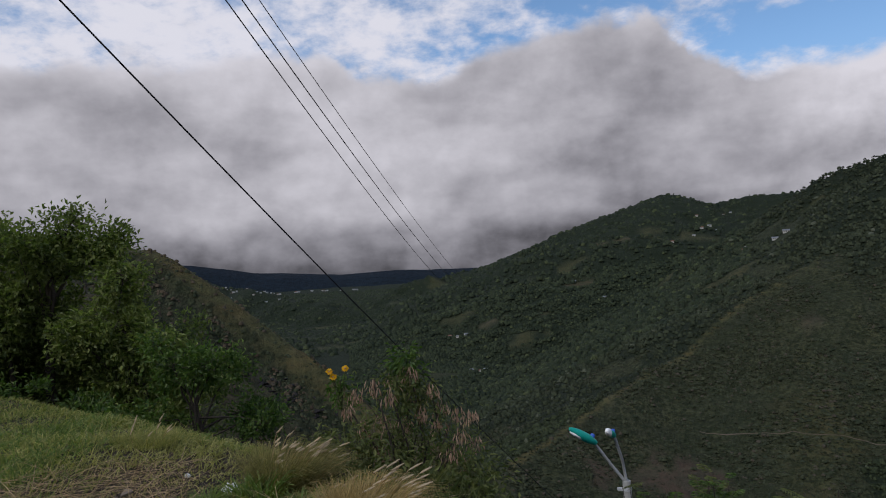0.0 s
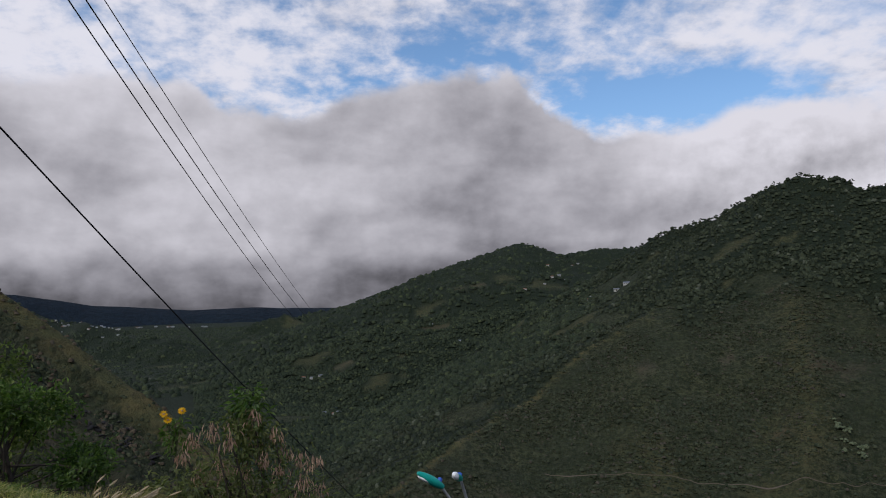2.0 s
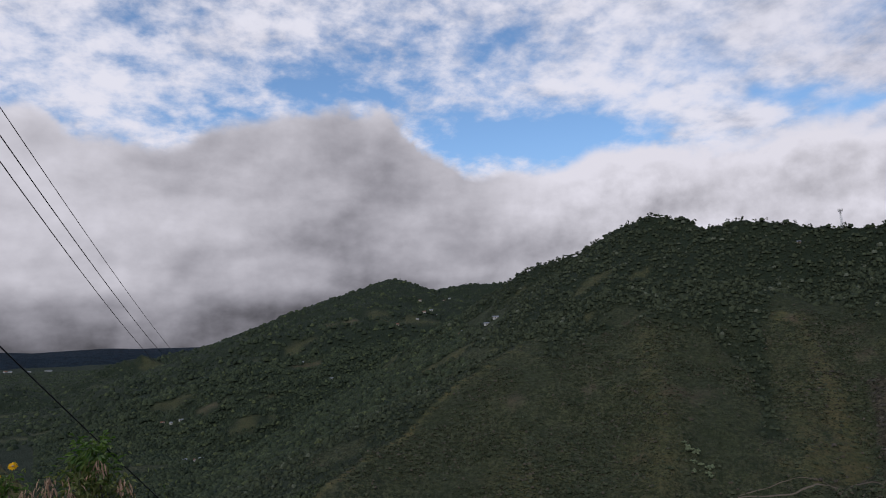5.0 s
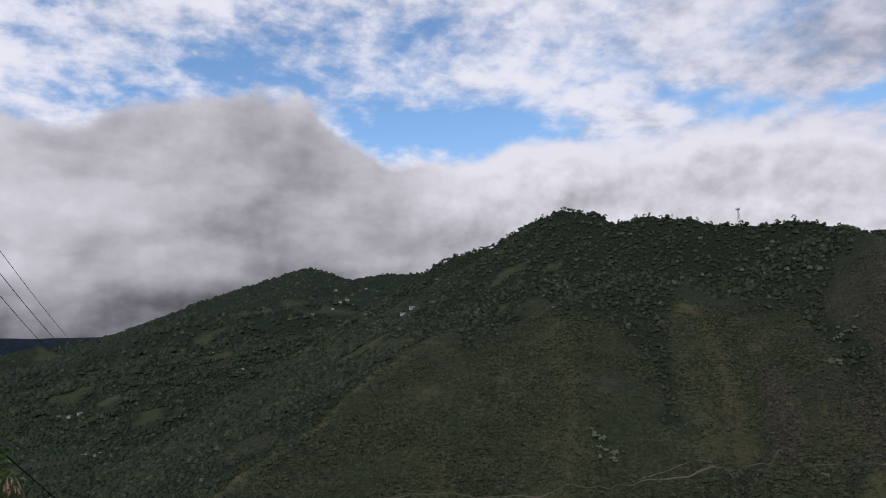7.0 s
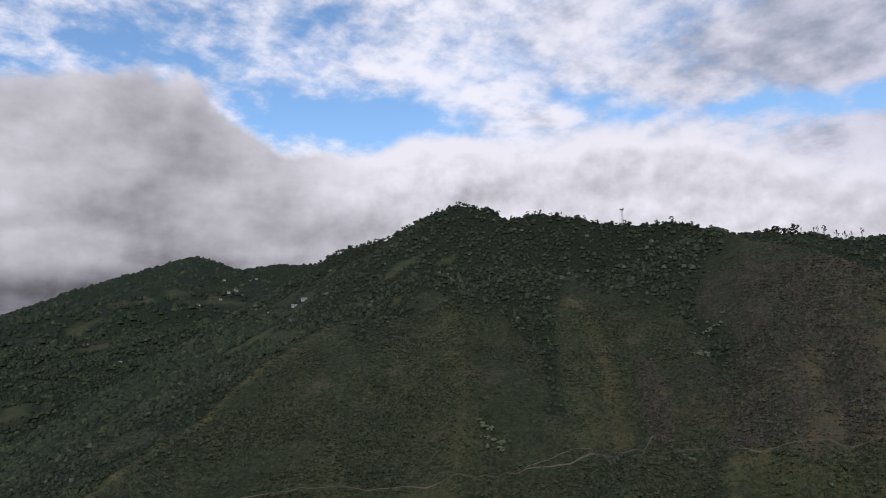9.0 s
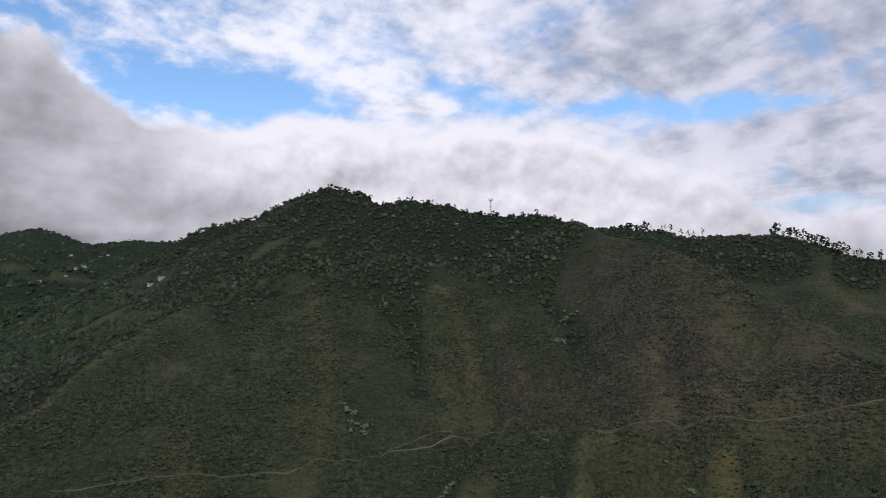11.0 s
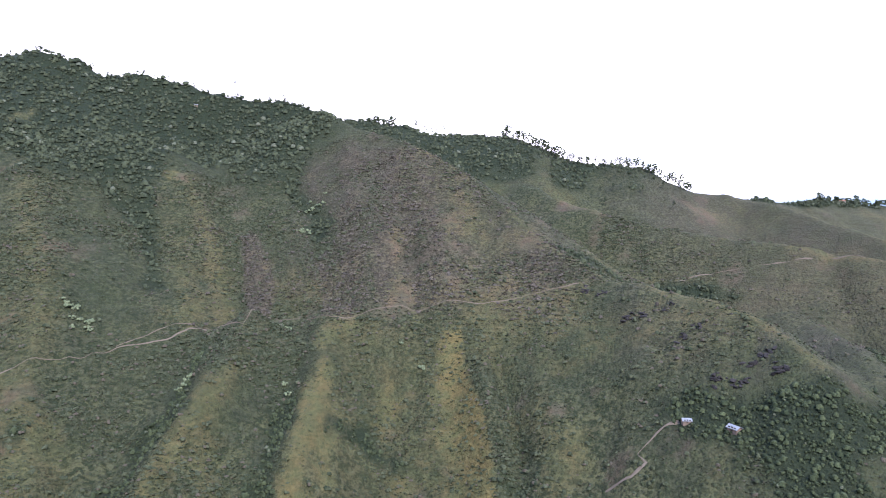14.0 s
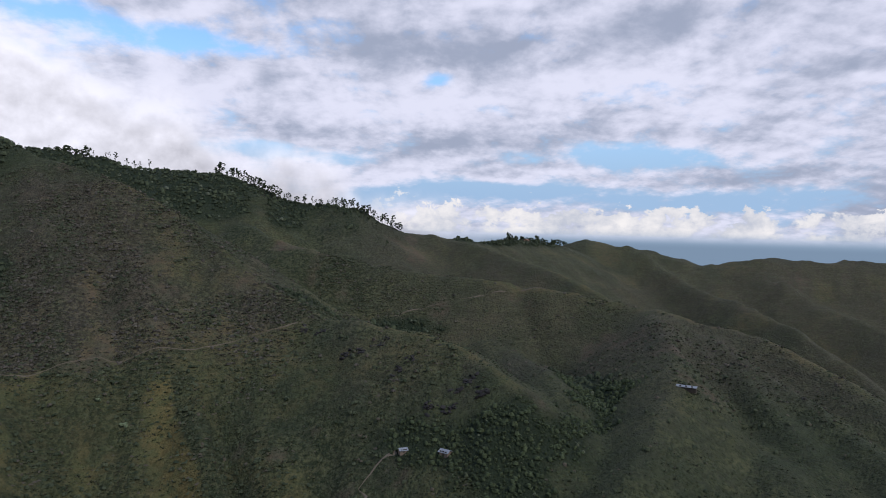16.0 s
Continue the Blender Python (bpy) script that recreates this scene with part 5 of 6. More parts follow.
# ---- far mountains under the cloud base ----
def far_mountains():
    az = np.arange(46, -14, -0.25)
    crest = np.interp(-az, (-46, -30, -20.1, -15.2, -8.5, -3.9, 3.1, 14), (3.0, 2.4, 1.75, 0.95, 0.4, 0.45, 0.3, 0.3)) + 0.12 * rough(az, 0 * az, 4.0, 4, 5)
    rows = []
    for d, f in ((4250, 0.0), (4450, 0.45), (4650, 0.85), (4760, 1.0), (4850, 0.7)):
        el = -2.5 + (crest + 2.5) * f + (0.1 * rough(az, 0 * az + d, 2.5, 3, 9) if 0 < f < 1 else 0)
        a = np.radians(az)
        rows.append(np.stack([-np.sin(a) * d, np.cos(a) * d, EYE + d * np.tan(np.radians(el))], 1))
    v = np.concatenate(rows)
    k = len(az)
    f = [(q * k + i, q * k + i + 1, (q + 1) * k + i + 1, (q + 1) * k + i) for q in range(4) for i in range(k - 1)]
    tagged(new("backdrop_mountains", mesh_of("backdrop_mountains", v, f, HAZE_BLUE, True)), "dark blue far mountains under low cloud", "mountains", kind="structure")


# the blue of distance haze is put into the slope colour
HAZE_BLUE = foliage("hazy_far_slopes", (0.006, 0.012, 0.020), (0.010, 0.018, 0.027), 0.4, 0.95, 60.0)
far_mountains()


# ==== the grass bench in front ====
def spot(az, d, lift=0.0):
    a = radians(az)
    x, y = -math.sin(a) * d, math.cos(a) * d
    return (x, y, float(height(x, y)) + lift)


def ray(az, el, d):
    a = radians(az)
    return np.array((-math.sin(a) * d, math.cos(a) * d, EYE + d * math.tan(radians(el))))


LEAF = leafy("tree_leaf", (0.085, 0.115, 0.034), (0.23, 0.26, 0.08), (0.9, 1.2, 0.5))
BRIGHT_LEAF = leafy("fresh_leaf", (0.042, 0.085, 0.020), (0.125, 0.18, 0.045), (0.9, 1.2, 0.4))
DULL_LEAF = leafy("dull_leaf", (0.075, 0.10, 0.034), (0.17, 0.185, 0.07), (1.0, 1.1, 0.5), 0.7)
GRASS = leafy("bench_grass", (0.18, 0.195, 0.06), (0.45, 0.41, 0.16), (1.0, 1.1, 0.5), 0.7)
GREEN_GRASS = leafy("green_grass", (0.10, 0.165, 0.04), (0.22, 0.27, 0.075), (0.9, 1.1, 0.4), 0.6)
STRAW = leafy("dry_straw", (0.32, 0.22, 0.115), (0.62, 0.46, 0.27), (1.0, 0.95, 0.8), 0.8)
FOUNTAIN = leafy("fountain_grass", (0.13, 0.14, 0.045), (0.40, 0.34, 0.14), (1.0, 1.0, 0.6), 0.7)
TAN_GRASS = leafy("tan_grass", (0.26, 0.20, 0.07), (0.58, 0.44, 0.20), (1.0, 0.95, 0.7), 0.7)
PLUME = leafy("grass_plume", (0.48, 0.38, 0.25), (0.70, 0.60, 0.43), (1.0, 0.95, 0.85), 0.8)
PODS = leafy("dry_pods", (0.30, 0.195, 0.14), (0.56, 0.40, 0.29), (1.0, 0.9, 0.8), 0.7)
PETAL = leafy("yellow_petal", (0.75, 0.42, 0.01), (0.85, 0.55, 0.02), (1.0, 0.9, 0.3), 0.5)
STEM = plain("green_stem", (0.075, 0.085, 0.04), 0.8, 0.3, 8.0, 0.003)
CONCRETE = plain("weathered_concrete", (0.36, 0.36, 0.34), 0.85, 0.35, 4.0, 0.01)
TEAL = plain("teal_housing", (0.012, 0.33, 0.27), 0.4, 0.15, 6.0, 0.001)
BLUE_CAP = plain("blue_photocell", (0.05, 0.13, 0.5), 0.4, 0.1, 6.0, 0.001)
WHITE_LENS = plain("white_lens", (0.88, 0.89, 0.9), 0.3, 0.08, 6.0, 0.001)
PLASTIC = plain("white_plastic", (0.75, 0.76, 0.78), 0.45, 0.15, 20.0, 0.01)
RUBBER = plain("black_cable", (0.018, 0.018, 0.02), 0.6, 0.2, 3.0, 0.002)
STONE = plain("pale_stone", (0.26, 0.22, 0.185), 0.9, 0.35, 9.0, 0.02)
fg = np.random.default_rng(77)


def leaf_tree(name, place, crowns, trunk_to, leaf, mat, label, category, density=420, thick=0.09, limbs=True, droop=0.1):
    """A tree or bush: trunk, limbs to each crown cluster (offset, radius), separate leaves in clusters."""
    t = thing(name, place, label, category)
    wood, crown = Bag(), Bag()
    top = np.array(trunk_to, float)
    k = 8
    s = np.linspace(0, 1, k)[:, None]
    line = s * top + np.concatenate([[[0, 0, -0.5]], np.cumsum(fg.normal(0, 0.035, (k - 1, 3)), 0)]) * [1, 1, 0.5]
    tube(wood, line, np.linspace(thick, thick * 0.45, k), 8)
    part("trunk", (wood, BARK, True), t)
    branches = Bag()
    for (cx, cy, cz), r in crowns:
        c = np.array((cx, cy, cz), float)
        root = line[min(k - 1, max(2, int(k * 0.45 + fg.integers(0, 4))))]
        mid = (root + c) / 2 + fg.normal(0, 0.08, 3) + [0, 0, 0.08]
        if limbs:
            tube(branches, [root, mid, c], [thick * 0.42, thick * 0.28, thick * 0.1], 5)
        twigs = max(6, int(26 * r))
        tips = c + r * (lambda u: u / np.linalg.norm(u, axis=1)[:, None])(fg.normal(0, 1, (twigs, 3))) * (0.55 + 0.5 * fg.random((twigs, 1))) * [1, 1, 0.85]
        for tip in tips:
            tube(branches, [c + fg.normal(0, 0.08 * r, 3), (c + tip) / 2 + fg.normal(0, 0.06 * r, 3), tip], [thick * 0.09, thick * 0.06, thick * 0.03], 3, False)
        n = int(density * r * r)
        which = tips[fg.integers(0, twigs, n)]
        at = c + (which - c) * (0.45 + 0.6 * fg.random((n, 1))) + fg.normal(0, 0.12 * r + 0.03, (n, 3))
        way = (at - c) / r * 0.8 + fg.normal(0, 0.7, (n, 3)) + [0, 0, 0.15 - droop]
        leaves(crown, at, way, leaf * (0.7 + 0.6 * fg.random(n)), leaf * 0.5 * (0.7 + 0.6 * fg.random(n)), fg)
    part("limb", (branches, BARK), t)
    part("crown", (crown, mat), t)
    return t


def cluster(n, centre, spread, r0, r1):
    return [((centre[0] + fg.normal() * spread[0], centre[1] + fg.normal() * spread[1], centre[2] + fg.normal() * spread[2]), r0 + (r1 - r0) * fg.random()) for _ in range(n)]


# the tall tree, its lower neighbours and the bushes at the bench's edge
b0 = spot(29.8, 15.0)
top = ray(28.6, 4.5, 15.0) - np.array(b0)
leaf_tree("broadleaf_tree", b0, [(tuple(top + [0, 0, 0.0]), 0.7), (tuple(top + [0.6, 0.1, -0.25]), 0.68), (tuple(top + [-0.65, 0, -0.25]), 0.7), (tuple(top + [0.1, 0.5, -0.45]), 0.6), (tuple(top + [-0.1, -0.5, -0.5]), 0.55),
                                (tuple(top + [0.9, 0.2, -1.0]), 0.5), (tuple(top + [-0.9, 0.1, -1.1]), 0.6), (tuple(top + [-0.5, -0.2, -1.7]), 0.5), (tuple(top + [0.45, -0.3, -1.9]), 0.45)],
          (0.12, 0, top[2] - 0.6), 0.105, LEAF, "tall broadleaf tree with bare trunk at the grass edge", "tree", 3000, 0.10)
b1 = spot(25.2, 14.0)
top = ray(24.8, 3.2, 14.0) - np.array(b1)
leaf_tree("broadleaf_tree", b1, [(tuple(top * [1, 1, 0.86]), 0.6)] + cluster(10, (0.1, 0, top[2] * 0.52), (0.55, 0.4, 0.75), 0.45, 0.7) + cluster(4, (0.75, 0, top[2] * 0.3), (0.3, 0.3, 0.5), 0.4, 0.55),
          (0.1, 0, top[2] * 0.7), 0.115, LEAF, "dense dark green tree beside the tall one", "tree", 1900, 0.08)
b2 = spot(33.4, 16.0)
top = ray(33.4, 4.6, 16.0) - np.array(b2)
leaf_tree("broadleaf_tree", b2, cluster(13, (0, 0, top[2] * 0.6), (0.8, 0.5, 0.8), 0.5, 0.8), (0, 0, top[2] * 0.8), 0.12, LEAF, "dark leafy tree behind the grass bench", "tree", 1500, 0.09)
b3 = spot(27.6, 17.5)
leaf_tree("broadleaf_tree", b3, cluster(12, (0, 0, 1.7), (1.0, 0.4, 0.6), 0.5, 0.75), (0, 0, 2.0), 0.12, LEAF, "low leafy tree in the thicket behind the bench", "tree", 1500, 0.07)
for az, d, z0 in ((30.6, 16.6, 1.3), (23.8, 15.5, 0.9), (26.4, 16.0, 1.1), (33.0, 15.4, 1.2), (28.6, 18.0, 1.5), (27.8, 15.6, 1.8), (31.8, 15.2, 2.0), (25.6, 15.2, 1.6), (30.0, 17.0, 2.3)):
    leaf_tree("thicket_bush", spot(az, d), cluster(10, (0, 0, z0), (0.7, 0.4, 0.55), 0.45, 0.7), (0, 0, z0 + 0.3), 0.115, LEAF, "dark leafy bush in the thicket behind the bench", "bush", 1200, 0.05)
b4 = spot(20.0, 11.0)
top = ray(20.0, -5.6, 11.0) - np.array(b4)
leaf_tree("leafy_bush", b4, cluster(9, (0, 0, top[2] - 0.45), (0.42, 0.3, 0.28), 0.3, 0.45) + cluster(3, (0.75, 0.2, top[2] - 1.0), (0.15, 0.15, 0.1), 0.25, 0.35), (0.05, 0, top[2] - 0.5), 0.085, BRIGHT_LEAF, "bright green leafy bush at the edge of the slope", "bush", 1900, 0.05)
b5 = spot(16.2, 11.5)
top = ray(16.2, -8.8, 11.5) - np.array(b5)
leaf_tree("leafy_bush", b5, cluster(6, (0, 0, top[2] - 0.4), (0.3, 0.2, 0.2), 0.25, 0.38), (0, 0, top[2] - 0.4), 0.085, BRIGHT_LEAF, "small green bush below the bench edge", "bush", 1700, 0.04)
for az, el, d in ((1.2, -15.0, 5.9), (-1.6, -16.2, 5.9), (-3.6, -17.8, 6.2), (4.2, -15.6, 5.7)):
    b = spot(az, d)
    top = ray(az, el, d) - np.array(b)
    leaf_tree("leafy_bush", b, cluster(5, (0, 0, top[2] - 0.3), (0.2, 0.12, 0.14), 0.2, 0.3), (0, 0, top[2] - 0.3), 0.075, DULL_LEAF, "green leafy bush on the bank below the bench", "bush", 1500, 0.03)
for az, d, el in ((28.2, 12.8, -8.0), (26.0, 12.0, -8.6), (24.6, 11.4, -9.2), (31.4, 13.2, -7.4)):
    b = spot(az, d)
    leaf_tree("low_shrub", b, cluster(4, (0, 0, 0.22), (0.28, 0.2, 0.05), 0.16, 0.24), (0, 0, 0.2), 0.10, BRIGHT_LEAF, "low fresh green shrub in the grass", "shrub", 1500, 0.02, False)


# ---- grass of the bench ----
def slope_grass():
    """Long grass and weeds on the steep cut below the bench."""
    n = 110000
    az, d = np.radians(14 - 44 * fg.random(n)), 3.2 + 47 * fg.random(n) ** 1.6
    x, y = -np.sin(az) * d, np.cos(az) * d
    keep = (bench(x, y) > 0.6) & (d > 3.2 + 0.3 * np.maximum(-8 - np.degrees(az), 0)) & (fg.random(n) < 0.3 + 0.7 * smooth(rough(x, y, 2.5, 2, 17), -0.2, 0.2))
    x, y, d = x[keep], y[keep], d[keep]
    at = np.stack([x, y, height(x, y) - 0.03], 1)
    bag = Bag()
    leaves(bag, at, fg.normal(0, 0.45, at.shape) * [1, 1, 0.3] + [0, 0, 0.8], (0.18 + 0.3 * fg.random(len(x))) * np.clip(d / 14, 0.8, 2.2), 0.02 * np.clip(d / 9, 0.8, 4), fg)
    tagged(new("slope_grass", bag.mesh("slope_grass", DULL_LEAF)), "rough grass and weeds on the steep bank", "grass", kind="stuff")


slope_grass()


def bench_grass():
    n = 160000
    az = np.radians(3 + 36 * fg.random(n))
    d = 2.6 + 11.5 * fg.random(n) ** 1.15
    x, y = -np.sin(az) * d, np.cos(az) * d
    s = bench(x, y)
    dryness = smooth(rough(x, y, 1.5, 3, 15) + 0.30 * (d < 6.6) * (np.degrees(az) > 21) + 0.12 * (d < 5.2), -0.05, 0.35)
    keep = (s < 1.0) & (fg.random(n) < (0.38 + 0.62 * smooth(rough(x, y, 0.6, 2, 16), -0.3, 0.2)) * (1 - 0.65 * dryness))
    x, y, d, dryness = x[keep], y[keep], d[keep], dryness[keep]
    z = height(x, y)
    at = np.stack([x, y, z - 0.01], 1)
    way = fg.normal(0, 0.55, at.shape) * [1, 1, 0.2] + [0.25, 0, 0.75]
    size = (0.05 + 0.10 * fg.random(len(x)) ** 1.5) * (0.8 + 0.6 * smooth(rough(x, y, 1.1, 2, 19), -0.1, 0.4))
    green = fg.random(len(x)) < 0.34 + 0.40 * smooth(rough(x, y, 0.9, 2, 29), 0.0, 0.3) - 0.5 * dryness
    for name, m, mat, label in (("bench_grass", ~green, GRASS, "short yellow-green grass on the bench"), ("green_grass", green, GREEN_GRASS, "fresh green grass among the dry")):
        bag = Bag()
        blades(bag, at[m], way[m], size[m], 0.006 + 0.003 * d[m] / 6, fg, 0.7)
        tagged(new(name, bag.mesh(name, mat)), label, "grass", kind="stuff")


bench_grass()


def trodden_grass():
    """Short thin grass on the rest of the bench, round the standing place."""
    n = 11000
    az, d = np.radians(360 * fg.random(n)), 0.3 + 7.5 * np.sqrt(fg.random(n))
    x, y = -np.sin(az) * d, np.cos(az) * d
    keep = (bench(x, y) < 0.1) & ~((np.degrees(az) > 3) & (np.degrees(az) < 39) & (d > 2.6))
    x, y = x[keep], y[keep]
    at = np.stack([x, y, height(x, y) - 0.01], 1)
    bag = Bag()
    blades(bag, at, fg.normal(0, 0.6, at.shape) * [1, 1, 0.2] + [0.2, 0, 0.7], 0.06 + 0.09 * fg.random(len(x)), 0.011, fg, 0.7)
    tagged(new("trodden_grass", bag.mesh("trodden_grass", GRASS)), "short trodden yellow-green grass on the bench", "grass", kind="stuff")


trodden_grass()


def straw():
    bag = Bag()
    n = 2600
    pick = fg.random(n)
    az = np.where(pick < 0.55, 21 + 16 * fg.random(n), 4 + 19 * fg.random(n))
    d = np.where(pick < 0.55, 4.0 + 2.8 * fg.random(n), 3.0 + 2.1 * fg.random(n))
    a = np.radians(az)
    x, y = -np.sin(a) * d, np.cos(a) * d
    keep = bench(x, y) < 0.6
    x, y, a = x[keep], y[keep], a[keep]
    at = np.stack([x, y, height(x, y) + 0.015 + 0.06 * fg.random(len(x))], 1)
    turn = fg.random(len(x)) * 6.283
    way = np.stack([np.cos(turn), np.sin(turn), 0.05 + 0.3 * fg.random(len(x)) ** 2], 1)
    blades(bag, at, way, 0.2 + 0.35 * fg.random(len(x)), 0.005, fg, 0.25)
    tagged(new("cut_straw", bag.mesh("cut_straw", STRAW)), "dry cut straw lying on the grass", "straw", kind="stuff")


straw()


def tussock(az, d, n, tall, plumes, wind, label, mat, spread=0.16, plume_len=0.11):
    """A clump of fountain grass: arching blades, and stalks with feathery plumes."""
    p = spot(az, d)
    t = thing("fountain_grass", p, label, "grass clump", "fountain grass clumps")
    bag = Bag()
    a = fg.random(n) * 6.283
    r = spread * np.sqrt(fg.random(n))
    at = np.stack([np.cos(a) * r, np.sin(a) * r, -0.06 + 0 * a], 1)
    way = np.stack([np.cos(a) * 0.36, np.sin(a) * 0.36, 0.9 + 0 * a], 1) + fg.normal(0, 0.15, (n, 3)) + np.array(wind) * (0.3 + 0.7 * fg.random((n, 1)))
    blades(bag, at, way, tall * (0.45 + 0.45 * fg.random(n)), 0.0045, fg, 0.75)
    part("leaf_tuft", (bag, mat), t)
    for _ in range(plumes):
        b = fg.random() * 6.283
        w = np.array([math.cos(b) * 0.28, math.sin(b) * 0.28, 1.0]) + np.array(wind) * (0.5 + 0.8 * fg.random()) + fg.normal(0, 0.12, 3)
        w /= np.linalg.norm(w)
        base = np.array([math.cos(b) * spread * 0.5, math.sin(b) * spread * 0.5, 0.0])
        length = tall * (0.36 + 0.30 * fg.random())
        bend = np.array(wind) * 0.55 * tall
        pts = [base, base + w * length * 0.5 + bend * 0.2, base + w * length + bend * 0.8]
        stalk = Bag()
        tube(stalk, pts, [0.0022, 0.0018, 0.0014], 3, False)
        st = part("stalk", (stalk, STRAW), t)
        axis = pts[2] - pts[1] + bend * 1.6
        axis /= np.linalg.norm(axis)
        h = Bag()
        k = 90
        s = fg.random(k)
        L = 0.72 * plume_len * (0.8 + 0.4 * fg.random())
        hair = axis * 0.75 + fg.normal(0, 0.42, (k, 3))
        leaves(h, pts[2] + axis * (s * L)[:, None], hair, 0.015 * (1.15 - 0.8 * np.abs(s - 0.4)), 0.0022, fg, 0.1)
        tube(h, [pts[2], pts[2] + axis * L * 0.5, pts[2] + axis * L], [0.004, 0.0075, 0.003], 5)
        part("plume", (h, PLUME), st)
    return t


tussock(14.0, 5.7, 2200, 0.64, 30, (0.30, 0.03, 0.0), "tall green and tan fountain grass with pale feathery plumes", FOUNTAIN, 0.18, 0.085)
tussock(7.9, 4.5, 2300, 0.60, 22, (0.42, 0.05, 0.0), "dry golden fountain grass bent by the wind", TAN_GRASS, 0.17, 0.13)
tussock(10.2, 4.9, 420, 0.36, 6, (0.4, 0.0, 0.0), "small tuft of dry fountain grass", TAN_GRASS, 0.10, 0.10)
tussock(23.6, 7.6, 700, 0.38, 8, (0.12, 0.0, 0.0), "green fountain grass with a few upright plumes", GRASS, 0.26, 0.12)
tussock(12.0, 5.9, 500, 0.5, 3, (0.55, 0.0, 0.0), "thin tuft of fountain grass leaning downhill", TAN_GRASS, 0.12, 0.11)


def green_tuft(az, d, n, tall, wide, label):
    t = thing("green_tuft", spot(az, d), label, "grass clump", "green tufts")
    bag = Bag()
    a = fg.random(n) * 6.283
    at = np.stack([np.cos(a) * 0.09, np.sin(a) * 0.09, 0 * a - 0.02], 1) * fg.random((n, 1))
    blades(bag, at, np.stack([np.cos(a) * 0.5, np.sin(a) * 0.5, 0.9 + 0 * a], 1) + fg.normal(0, 0.15, (n, 3)), tall * (0.6 + 0.5 * fg.random(n)), wide, fg, 0.7)
    part("leaf_tuft", (bag, GREEN_GRASS), t)


green_tuft(15.4, 5.35, 90, 0.34, 0.016, "broad-bladed green tuft beside the tall grass")
green_tuft(16.8, 5.5, 60, 0.28, 0.014, "broad-bladed green tuft on the bench")
green_tuft(21.8, 5.1, 240, 0.20, 0.007, "fresh green grass tuft on the bench")
green_tuft(19.6, 5.3, 240, 0.22, 0.007, "fresh green grass tuft on the bench")
green_tuft(33.2, 4.5, 260, 0.22, 0.007, "fresh green grass tuft on the bench")
green_tuft(3.4, 4.5, 260, 0.30, 0.008, "green grass tuft at the bench edge")
green_tuft(1.9, 4.35, 260, 0.30, 0.008, "green grass tuft at the bench edge")
green_tuft(0.4, 4.3, 220, 0.28, 0.008, "green grass tuft at the bench edge")
green_tuft(12.6, 5.0, 240, 0.22, 0.007, "fresh green grass tuft on the bench")


# ---- litter and stones ----
def crumpled(name, az, d, size, label):
    v, f = lump(3, fg.integers(1, 9999), 0.8, 0.7, -0.6)
    ob = new(name, mesh_of(name, v * size, f, PLASTIC, False))
    ob.matrix_world = pose(*spot(az, d, size * 0.45), 20, 10, 40)
    tagged(ob, label, "plastic bag", "litter")


crumpled("plastic_bag", 17.8, 5.75, 0.052, "crumpled white plastic bag lying in the grass")
crumpled("plastic_scrap", 20.9, 6.3, 0.022, "small white plastic scrap in the grass")
crumpled("plastic_scrap", 19.5, 5.55, 0.022, "small white plastic scrap in the grass")
for az, d, s in ((25.3, 6.0, 0.075), (25.9, 5.9, 0.05), (27.4, 4.55, 0.08), (30.0, 5.7, 0.05), (23.1, 5.4, 0.045)):
    ob = new("stone", ROCKS[fg.integers(0, 6)].copy())
    ob.data.materials[0] = STONE
    ob.matrix_world = Matrix.LocRotScale(spot(az, d, 0.01), Euler((0.2, 0.1, fg.random() * 6)), (s, s * 0.8, s * 0.55))
    tagged(ob, "pale stone half buried in dry grass", "stone", "bench stones")


